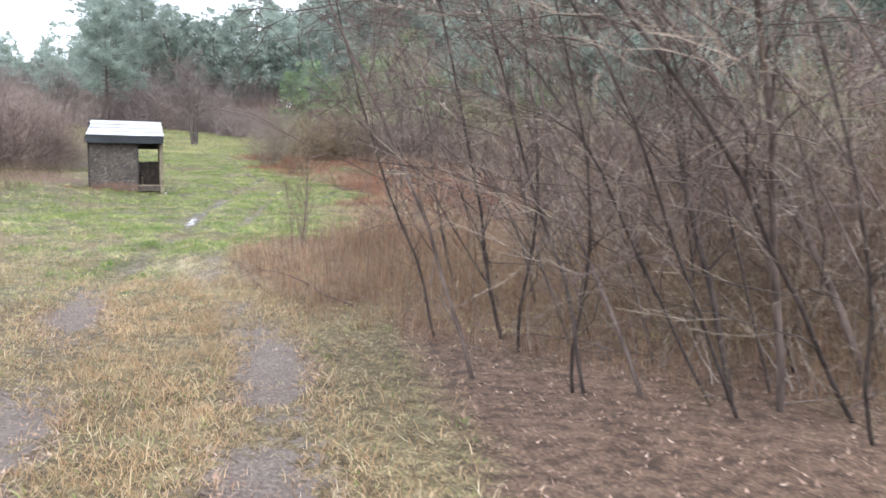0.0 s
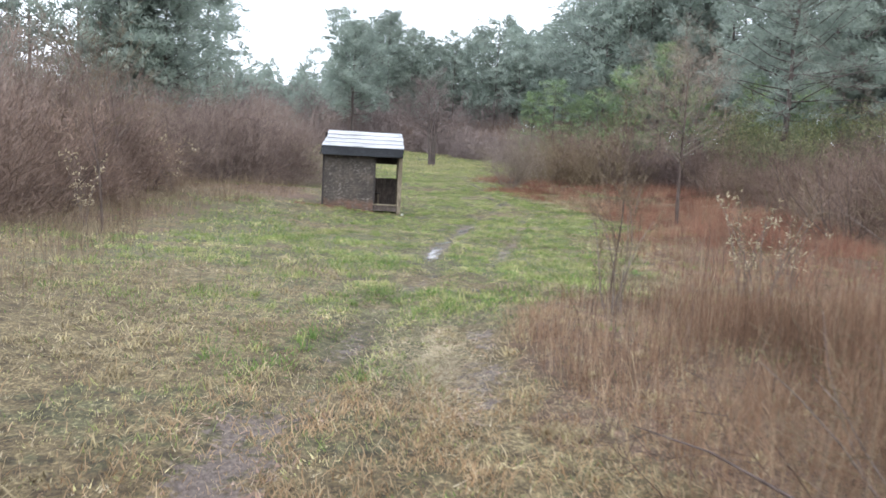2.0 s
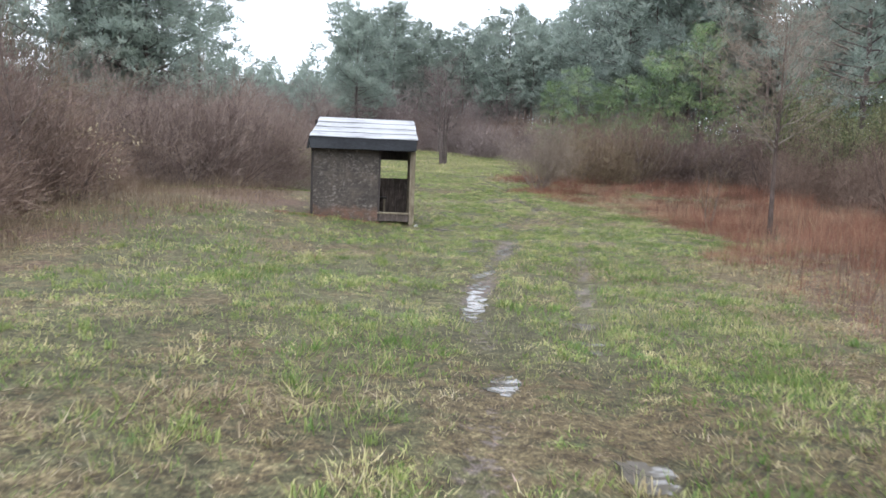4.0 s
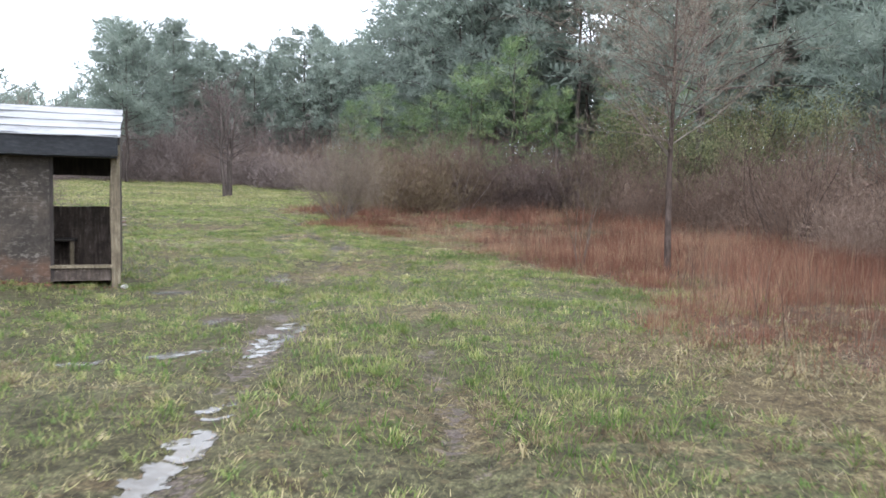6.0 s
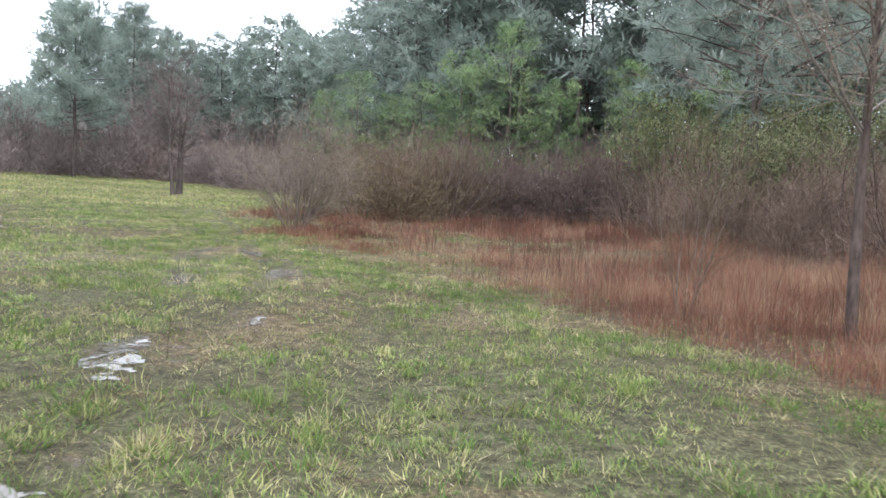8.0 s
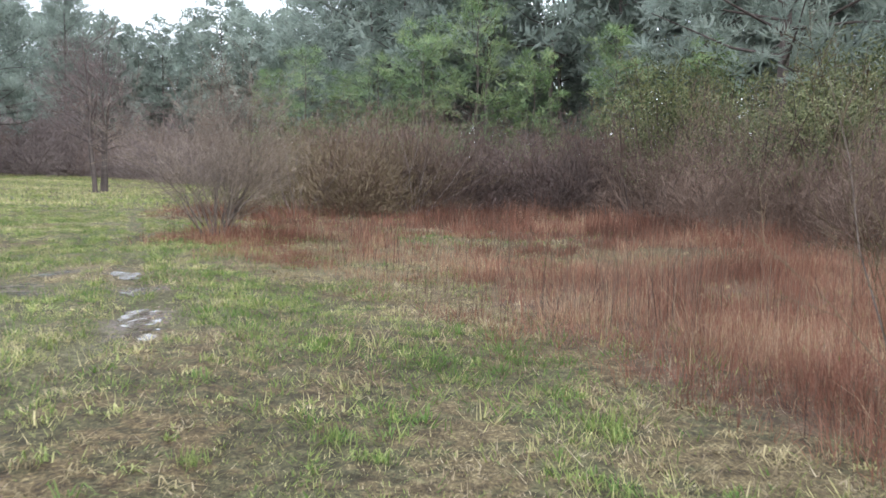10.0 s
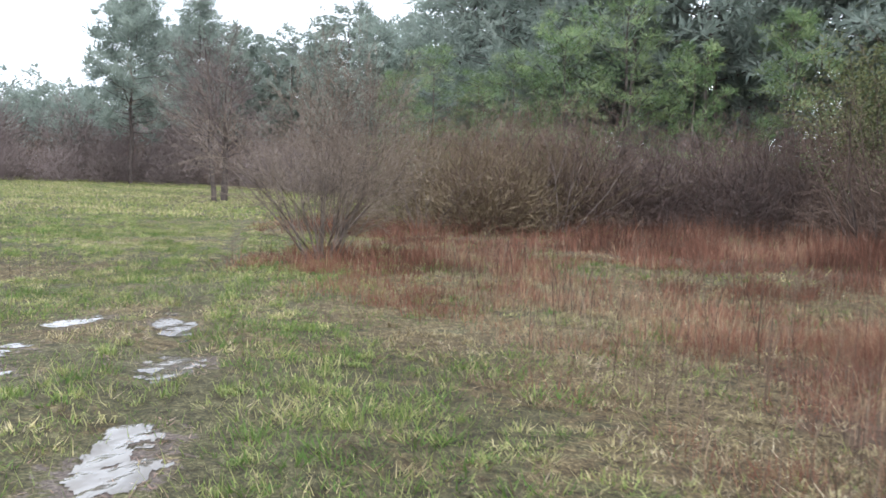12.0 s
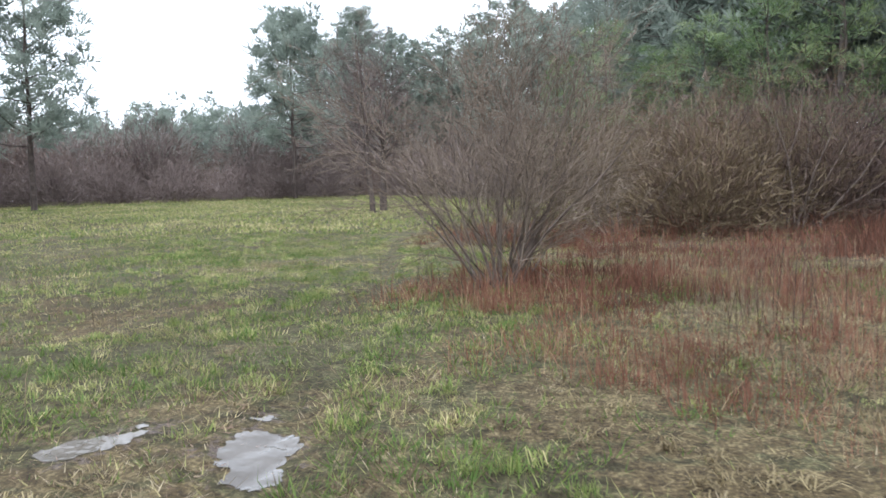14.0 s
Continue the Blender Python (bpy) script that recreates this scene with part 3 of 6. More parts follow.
w_s = np.concatenate([[0], np.cumsum([math.dist(a, b) for a, b in zip(WAY, WAY[1:])])])
w_f = np.arange(4, w_s[-1], 0.5)
WAY_FINE = np.stack([np.interp(w_f, w_s, [p[0] for p in WAY]), np.interp(w_f, w_s, [p[1] for p in WAY])], 1)
for inner, reach, count, size, tag in ((0.0, 4.6, 200000, 0.8, "meadow_thatch"), (4.2, 10.0, 110000, 1.2, "meadow_thatch_beyond")):
    x, y = along(count, reach)
    ok = clumped(x, y, 1.0, 21) & (mud_mask(x, y) < 0.30 + 0.35 * rs.uniform(0, 1, len(x))) & (litter_mask(x, y) < 0.5 * rs.uniform(0.5, 1.3, len(x))) & (y < 105) & (far_from(x, y, WAY) >= inner)
    ok &= ~in_puddle(x, y) | (rs.uniform(0, 1, len(x)) < 0.9 * (vnoise(x * 6, y * 6, 27) > 0.47))
    x, y = x[ok], y[ok]
    d = dry_mask(x, y) + rs.normal(0, 0.16, len(x))
    for dead, nm, m, lab in ((False, tag, MAT["green_blade"], "low green winter grass"), (True, tag.replace("meadow", "straw"), MAT["straw_blade"], "matted pale dead grass")):
        s = (d >= 0.46) if dead else (d < 0.46)
        n = int(s.sum())
        lush = np.clip(1.8 * vnoise(x[s] * 1.7, y[s] * 1.7, 33) * vnoise(x[s] * 0.6, y[s] * 0.6, 37) - 0.1, 0, 1)
        h = size * rs.uniform(0.05, 0.13, n) * (0.6 + (1.2 if size < 1 else 0.5) * lush)
        tone = rs.normal(0.55, 0.24, n) + 0.55 * (0.45 - vnoise(x[s] * 0.9, y[s] * 0.9, 34)) + 0.9 * (vnoise(x[s] * 3.0, y[s] * 3.0, 36) - 0.5) - (0 if dead else 0.2 * lush)
        blades(nm, x[s], y[s], h, size * rs.uniform(0.006, 0.011, n), rs.uniform(0.8, 1.45, n) if dead else rs.uniform(0.45, 1.4, n) * (1 - 0.5 * lush), np.clip(tone, 0, 1), m, lab)


# coarser clumps that stand out of it, each with its own shade of green or straw
for inner, reach, count, per, size, tag in ((0.0, 4.6, 28000, 22, 1.0, "meadow_grass"), (4.2, 10.0, 26000, 14, 1.5, "meadow_grass_beyond"), (9.0, 27.0, 36000, 9, 2.4, "meadow_grass_far")):
    x, y = along(count, reach)
    ok = (mud_mask(x, y) < 0.22) & (litter_mask(x, y) < 0.6 * rs.uniform(0.3, 1.2, len(x))) & (y < 108) & (far_from(x, y, WAY) >= inner) & (~sedge_mask(x, y) | (rs.uniform(0, 1, len(x)) < 0.35))
    ok &= rs.uniform(0, 1, len(x)) < np.clip(2.6 * vnoise(x * 1.5, y * 1.5, 24) * (0.45 + vnoise(x * 0.6, y * 0.6, 26)) - 0.25, 0.08, 1)
    x, y = x[ok], y[ok]
    n = len(x)
    lush = np.clip(2.0 * vnoise(x * 0.55, y * 0.55, 37) * (0.4 + vnoise(x * 2.2, y * 2.2, 33)) - 0.35, 0, 1)
    dead = dry_mask(x, y) + rs.normal(0, 0.13, n) - 0.2 * lush > 0.45
    tone = rs.normal(0.48, 0.27, n) + 0.7 * (vnoise(x * 1.3, y * 1.3, 34) - 0.5) - 0.36 * lush
    rad = size * rs.uniform(0.04, 0.14, n) * (1 + 0.5 * lush)
    tall = size ** 0.7 * rs.uniform(0.03, 0.085, n) * (0.7 + 1.0 * lush) * np.interp(y, [9, 17], [0.6, 1])
    k = np.repeat(np.arange(n), per)
    a, u = rs.uniform(0, 2 * np.pi, len(k)), np.sqrt(rs.uniform(0, 1, len(k)))
    bx, by = x[k] + np.cos(a) * u * rad[k], y[k] + np.sin(a) * u * rad[k]
    free = ~in_puddle(bx, by) | (rs.uniform(0, 1, len(k)) < 0.24) if inner == 0 else np.ones(len(k), bool)
    mixed = 0.22 * (inner < 9)
    for gone, nm, m, lab in ((False, tag, MAT["green_blade"], "clumps of coarse green winter grass"), (True, tag.replace("meadow", "straw"), MAT["straw_blade"], "clumps of bent pale dead grass")):
        s = ((dead[k] ^ (rs.uniform(0, 1, len(k)) < mixed)) == gone) & free
        c = int(s.sum())
        lean = np.clip(0.40 + 0.75 * u[s] + rs.normal(0, 0.3, c) + (0.3 if gone else 0), 0, 1.45)
        blades(nm, bx[s], by[s], tall[k][s] * rs.uniform(0.6, 1.35, c), size * rs.uniform(0.007, 0.014, c), lean, np.clip(tone[k][s] + rs.normal(0, 0.2, c), 0, 1), m, lab, False, a[s] + rs.normal(0, 0.7, c))

x, y = scatter(330000, -72, -8, 40, 112)
ok = clumped(x, y, 0.9, 23) & (litter_mask(x, y) < 0.5) & ((far_from(x, y, WAY) > 16) | (y > 64))
x, y = x[ok], y[ok]
n = len(x)
blades("meadow_tufts_far", x, y, rs.uniform(0.08, 0.22, n), rs.uniform(0.03, 0.07, n), rs.uniform(0.4, 1.3, n), np.clip(rs.normal(0.50, 0.25, n) + 0.5 * (vnoise(x / 3, y / 3, 35) - 0.5), 0, 1), MAT["green_blade"], "far clumps of green and pale grass")

# tussocks of drooping pale straw, thickest where the meadow meets the broomsedge
def drooping(name, x, y, per, reach, high, width, tint, material, label):
    """Blades that rise from a tussock and bow over to the ground."""
    k = np.repeat(np.arange(len(x)), per)
    n = len(k)
    a = rs.uniform(0, 2 * np.pi, n)
    out, up = reach[k] * rs.uniform(0.35, 1.2, n), high[k] * rs.uniform(0.4, 1.25, n)
    bx, by = x[k] + rs.normal(0, 0.035, n), y[k] + rs.normal(0, 0.035, n)
    base = np.stack([bx, by, ground_z(bx, by) - 0.01], 1)
    way = np.stack([np.cos(a), np.sin(a), 0 * a], 1)
    side = np.stack([-np.sin(a), np.cos(a), 0 * a], 1) * (rs.uniform(*width, n) / 2)[:, None]
    lift = np.array([0, 0, 1.0])
    mid = base + way * (0.42 * out)[:, None] + lift * up[:, None]
    tip = base + way * out[:, None] + lift * (up * rs.uniform(0.0, 0.75, n))[:, None]
    v = np.stack([base + side, base - side, mid + side * 0.9, mid - side * 0.9, tip], 1)
    j = np.arange(n)[:, None] * 5
    me = tri_mesh(name, v, np.concatenate([j + [0, 1, 3], j + [0, 3, 2], j + [2, 3, 4]]), np.repeat(np.clip(tint[k] + rs.normal(0, 0.16, n), 0, 1), 5))
    me.materials.append(material)
    return tagged(new(name, me), label, "grass", kind="stuff")


x, y = along(15000, 8.0)
want = 0.9 * (dry_mask(x, y) - 0.30) + 0.30 * (inside(x, y, MIXED) | inside(x, y, WEEDY))
ok = (rs.uniform(0, 1, len(x)) < want) & (vnoise(x * 1.6, y * 1.6, 38) > 0.42) & (y > 9) & (y < 62) & (mud_mask(x, y) < 0.25) & ~in_puddle(x, y) & (far_from(x, y, WAY) > 0.5)
x, y = x[ok][:4500], y[ok][:4500]
drooping("straw_tussocks", x, y, 15, rs.uniform(0.08, 0.24, len(x)), rs.uniform(0.025, 0.08, len(x)), (0.005, 0.010), rs.normal(0.5, 0.22, len(x)), MAT["tussock"], "tussocks of drooping pale dead grass")
x, y = along(16000, 7.0)
ok = (rs.uniform(0, 1, len(x)) < 1.0 - 1.6 * dry_mask(x, y)) & (vnoise(x * 1.2, y * 1.2, 39) > 0.5) & (y > 12) & (y < 62) & (mud_mask(x, y) < 0.2) & ~in_puddle(x, y) & ~sedge_mask(x, y)
x, y = x[ok][:4500], y[ok][:4500]
drooping("green_tussocks", x, y, 15, rs.uniform(0.06, 0.17, len(x)), rs.uniform(0.03, 0.09, len(x)), (0.005, 0.010), rs.normal(0.28, 0.22, len(x)), MAT["green_blade"], "tussocks of fresh green grass")

# rusty straw between and beside the ruts where the track leaves the thicket
x, y = scatter(190000, -6.5, 1.5, 2, 14.5)
ok = (mud_mask(x, y) < rs.uniform(0.25, 0.9, len(x))) & (litter_mask(x, y) < 0.8) & clumped(x, y, 1.1, 44)
ok &= rs.uniform(0, 1, len(x)) < np.clip(1.15 - far_from(x, y, [(-0.2, 2), (-2.3, 8.6), (-3.4, 11.5)]) / 1.6, 0.06, 1)
x, y = x[ok], y[ok]
n = len(x)
blades("rusty_grass", x, y, rs.uniform(0.04, 0.13, n), rs.uniform(0.004, 0.008, n), rs.uniform(0.5, 1.4, n), np.clip(rs.normal(0.5, 0.22, n), 0, 1), MAT["orange_blade"], "matted rusty dead grass between wheel ruts", True)

# pale straw pressed flat in the track
u, w = rs.normal(0, 0.75, 5200), rs.normal(0, 0.26, 5200)
x, y = -3.85 - 0.30 * u + 0.95 * w, 13.3 + 0.95 * u + 0.30 * w
blades("flattened_straw", x, y, rs.uniform(0.08, 0.24, len(x)), rs.uniform(0.005, 0.010, len(x)), rs.uniform(1.25, 1.53, len(x)), np.clip(rs.normal(0.72, 0.22, len(x)), 0, 1), MAT["straw_blade"], "pale dead straw pressed flat in the track")

# straw and leaf scraps lying in the ruts
x, y = along(150000, 3.0)
ok = mud_mask(x, y) > 0.22
x, y = x[ok], y[ok]
n = len(x)
blades("rut_debris", x, y, rs.uniform(0.03, 0.10, n), rs.uniform(0.006, 0.02, n), rs.uniform(1.2, 1.52, n), np.clip(rs.normal(0.45, 0.28, n), 0, 1), MAT["dead_leaf"], "scraps of dead leaf and straw in wheel ruts")

# tall dead weeds along the thicket's foot
x, y = scatter(44000, -2, 7, 6, 17)
ok = inside(x, y, [(-1.6, 9.8), (0.4, 8.5), (2.2, 7.3), (7, 6.6), (7, 16.5), (-0.5, 16.5)]) & clumped(x, y, 0.9, 57)
x, y = x[ok], y[ok]
n = len(x)
blades("tall_dead_weeds", x, y, rs.uniform(0.2, 1.25, n) * (0.35 + 0.7 * vnoise(x * 1.2, y * 1.2, 58)) * np.clip((y + 0.7 * x - 7.6) / 4, 0.2, 1), rs.uniform(0.003, 0.007, n), np.abs(rs.normal(0, 0.45, n)), np.clip(rs.normal(0.36, 0.22, n), 0, 1), MAT["near_sedge"], "tall brown dead weeds at the thicket's foot", True)

# brown weeds at the foot of the shrubs beyond the meadow
x, y = scatter(76000, -28, -7, 12, 41)
ok = inside(x, y, [(-7.5, 12), (-11.0, 18.5), (-14.2, 22.5), (-15.6, 27), (-16.2, 33), (-18, 38), (-25, 41), (-28, 30), (-20, 16), (-12, 12)]) & clumped(x, y, 0.9, 62)
ok &= rs.uniform(0, 1, len(x)) < np.clip(0.35 + 0.5 * (-8.5 - x) / 6, 0.3, 1)
x, y = x[ok], y[ok]
n = len(x)
blades("brown_weeds", x, y, rs.uniform(0.12, 0.75, n) * (0.3 + 0.9 * vnoise(x * 0.9, y * 0.9, 63)), rs.uniform(0.005, 0.011, n), np.abs(rs.normal(0.25, 0.45, n)), np.clip(rs.normal(0.42, 0.25, n), 0, 1), MAT["brown_weed"], "brown dead weeds at the shrubs' foot", True)

# tall red broomsedge
x, y = scatter(19000, -18, 8, 9, 67)
more_x, more_y = scatter(9000, -7.5, 3, 30, 48)
far_x, far_y = scatter(5000, -14, 0, 46, 58)
near_x, near_y = scatter(3200, -3.6, 4, 10, 20)
far_x, far_y = np.concatenate([far_x, near_x]), np.concatenate([far_y, near_y])
more_x, more_y = np.concatenate([more_x, far_x]), np.concatenate([more_y, far_y])
x, y = np.concatenate([x, more_x]), np.concatenate([y, more_y])
rim, loose = np.full(len(x), 9.0), np.zeros(len(x))
for poly in SEDGE:
    gap = far_from(x, y, poly + poly[:1])
    rim, loose = np.minimum(rim, gap), np.maximum(loose, np.clip(1 - gap / 2.2, 0, 1))
round_bush = np.clip(1.15 - np.hypot((x - BUSH[0] - 1.3) / 1.5, y - BUSH[1] + 0.2) / 2.3, 0, 1)
weedy = (inside(x, y, MIXED) | inside(x, y, WEEDY)) & (vnoise(x * 1.1, y * 1.1, 56) + 0.25 * vnoise(x * 4, y * 4, 55) > np.where(y < 35, 0.40 - 0.08 * np.clip(x + 2, 0, 3), 0.62))
ok = sedge_mask(x, y) | (rs.uniform(0, 1, len(x)) < round_bush) | (vnoise(x * 1.6, y * 1.6, 54) > 1.25 - 0.65 * loose) | weedy
ok &= rs.uniform(0, 1, len(x)) < 0.25 + 1.5 * np.clip(vnoise(x * 1.5, y * 1.5, 51) - 0.2, 0, 1)
ok &= ((far_from(x, y, WAY) > 1.3) | (y > 48)) & ((far_from(x, y, RUT_L) > 0.4) | (y > 50)) & (far_from(x, y, RUT_R) > 0.4)
x, y, rim, round_bush = x[ok], y[ok], rim[ok], round_bush[ok]
n = len(x)
rim = np.where(sedge_mask(x, y), rim, 0)
tall = rs.uniform(0.3, 0.95, n) * np.clip(0.42 + rim / 2.0, 0.42, 1.0) * (0.2 + 1.15 * vnoise(x * 0.8, y * 0.8, 52)) * (1 + 1.3 * round_bush)
tone = rs.normal(0.42, 0.16, n) + 0.9 * (vnoise(x * 0.7, y * 0.7, 53) - 0.5) - 0.14 * (y > 50)
k = np.repeat(np.arange(n), 13)
c = len(k)
a, u = rs.uniform(0, 2 * np.pi, c), np.sqrt(rs.uniform(0, 1, c))
wide = rs.uniform(0.08, 0.30, n)[k]
lean = np.abs(0.18 + 0.45 * u + rs.normal(0, 0.42, c) + np.where(rs.uniform(0, 1, c) < 0.25, rs.uniform(0, 0.9, c), 0))
bx, by = x[k] + np.cos(a) * u * wide, y[k] + np.sin(a) * u * wide
high, broad, lean = tall[k] * rs.uniform(0.45, 1.15, c), rs.uniform(0.003, 0.0058, c) * (1 + np.clip((y[k] - 46) / 8, 0, 1.4)), np.clip(lean, 0, 1.4)
shade, tips = np.clip(tone[k] + rs.normal(0, 0.15, c) + 0.35 * (rs.uniform(0, 1, c) < 0.1), 0, 1), a + rs.normal(0, 0.6, c)
first = by + rs.normal(0, 2.0, c) < 21
for nm, w, m, lab in (("broomsedge", ~first, MAT["sedge"], "tall reddish-brown dead broomsedge"), ("brown_broomsedge", first, MAT["near_sedge"], "tall brown dead broomsedge beside the track")):
    blades(nm, bx[w], by[w], high[w], broad[w], lean[w], shade[w], m, lab, True, tips[w])

# dead weed stalks standing in the grass
x, y = along(3600, 9.0)
more_x, more_y = scatter(5200, -14, -2, 42, 57)
ok = inside(more_x, more_y, MIXED) & (vnoise(more_x * 1.3, more_y * 1.3, 66) > 0.42)
x, y = np.concatenate([x, more_x[ok]]), np.concatenate([y, more_y[ok]])
ok = ((dry_mask(x, y) > 0.35 + 0.3 * rs.uniform(0, 1, len(x))) | inside(x, y, MIXED)) & (far_from(x, y, WAY) > 2.2) & (litter_mask(x, y) < 0.5)
x, y = x[ok], y[ok]
n = len(x)
blades("weed_stalks", x, y, rs.uniform(0.2, 0.6, n), rs.uniform(0.004, 0.008, n), np.abs(rs.normal(0, 0.3, n)), rs.uniform(0, 1, n), MAT["weed"], "thin dark dead weed stalks in grass", True)

x, y = scatter(900, -6, 3, 15, 48)
ok = (inside(x, y, WEEDY) | inside(x, y, MIXED) | sedge_mask(x, y)) & (vnoise(x * 0.9, y * 0.9, 67) > 0.45) & (far_from(x, y, WAY) > 1.8)
x, y = x[ok], y[ok]
n = len(x)
blades("tall_stalks", x, y, rs.uniform(0.5, 1.2, n), rs.uniform(0.006, 0.010, n), np.abs(rs.normal(0, 0.2, n)), rs.uniform(0.15, 0.75, n), MAT["weed"], "tall single dead stalks", True)

# clumps of tall dark stalks
x, y = np.concatenate([rs.normal(cx, w, m) for cx, cy, w, m in CLUMPS]), np.concatenate([rs.normal(cy, w, m) for cx, cy, w, m in CLUMPS])
n = len(x)
blades("stalk_clumps", x, y, rs.uniform(0.5, 1.1, n), rs.uniform(0.006, 0.010, n), np.abs(rs.normal(0, 0.25, n)), rs.uniform(0.05, 0.6, n), MAT["weed"], "clumps of tall dark dead stalks", True)

# darker stalks standing in the broomsedge
x, y = scatter(15000, -8, 5, 10, 62)
ok = sedge_mask(x, y) & (vnoise(x * 1.4, y * 1.4, 59) > 0.66)
x, y = x[ok], y[ok]
n = len(x)
blades("sedge_stalks", x, y, rs.uniform(0.4, 1.0, n), rs.uniform(0.004, 0.008, n), np.abs(rs.normal(0, 0.25, n)), rs.uniform(0.2, 1.0, n), MAT["weed"], "dark dead stalks standing in broomsedge", True)

# fallen leaves under the thicket and in the ruts
x, y = scatter(90000, -8, 9, 1.5, 20)
ok = (litter_mask(x, y) > 0.5) | ((mud_mask(x, y) > 0.3) & (y < 15))
x, y = x[ok], y[ok]
n = len(x)
blades("fallen_leaves", x, y, rs.uniform(0.03, 0.07, n), rs.uniform(0.025, 0.045, n), rs.uniform(1.0, 1.5, n), np.clip(rs.normal(0.42, 0.26, n), 0, 1), MAT["dead_leaf"], "brown fallen leaves on wet soil", False)


def tuft(seed):
    """A clump of longer green blades."""
    rng, geo = random.Random(seed), Geo()
    for _ in range(70):
        a, lean_by = rng.uniform(0, 6.283), rng.uniform(0.1, 1.0)
        p = Vector((rng.gauss(0, 0.07), rng.gauss(0, 0.07), -0.01))
        d = Vector((math.cos(a) * math.sin(lean_by), math.sin(a) * math.sin(lean_by), math.cos(lean_by)))
        geo.leaf(p, d, Vector((0, 0, 1)).cross(d).cross(d).normalized(), rng.uniform(0.08, 0.19), rng.uniform(0.005, 0.009), rng.uniform(0.0, 0.5))
    me = geo.mesh("grass_tuft")
    me.materials.append(MAT["green_blade"])
    return tagged(new("grass_tuft", me), "lush bright green grass tuft in the meadow", "grass tuft", "green tufts")


x, y = along(1500, 7.5)
ok = (dry_mask(x, y) < 0.36) & (mud_mask(x, y) < 0.1) & (y > 13) & (vnoise(x * 0.5, y * 0.5, 61) > 0.5) & ~sedge_mask(x, y)
tuft_at = [(-6.68, 15.2), (-9.5, 23.4), (-8.8, 20.2), (-9.3, 21.6), (-8.6, 38.6), (-7.9, 38.9)] + list(zip(x[ok], y[ok]))[:210]
tufts = [tuft(700 + k) for k in range(4)]
for k, ob in enumerate(tufts):
    for j, (px, py) in enumerate(tuft_at[k::4]):
        m = Matrix.Translation((px, py, float(ground_z(px, py)))) @ Euler((0, 0, 1.7 * j)).to_matrix().to_4x4() @ Matrix.Diagonal((*[0.65 + 0.6 * ((j * 7 + k) % 10) / 10] * 3, 1))
        if j:
            copy_thing(ob, m)
        else:
            ob.matrix_world = m


# ---- the shelter ----
def wood_material(name, dark, mid, light, rough=0.75, along=(1, 1, 0.12), wear=0.5):
    n = Nodes(name, rough, 0.3)
    grain = n.noise(30, 5, 0.65, along)
    blot = n.noise(4.5, 5, 0.7)
    flake = n.noise(16, 4, 0.75)
    c = n.ramp(grain, [(0.28, dark), (0.52, mid), (0.78, light)])
    c = n.mix(n.ramp(blot, [(0.45, 0.0), (0.62, wear)]), c, dark)
    c = n.mix(n.ramp(flake, [(0.60, 0.0), (0.70, wear)]), c, light)
    c = n.mix(1.0, c, n.ramp(n.thing(), [(0.0, 0.85), (1.0, 1.12)]), "MULTIPLY")
    return n.color(c).bump(n.math("ADD", grain, flake), 0.5, 0.006).mat


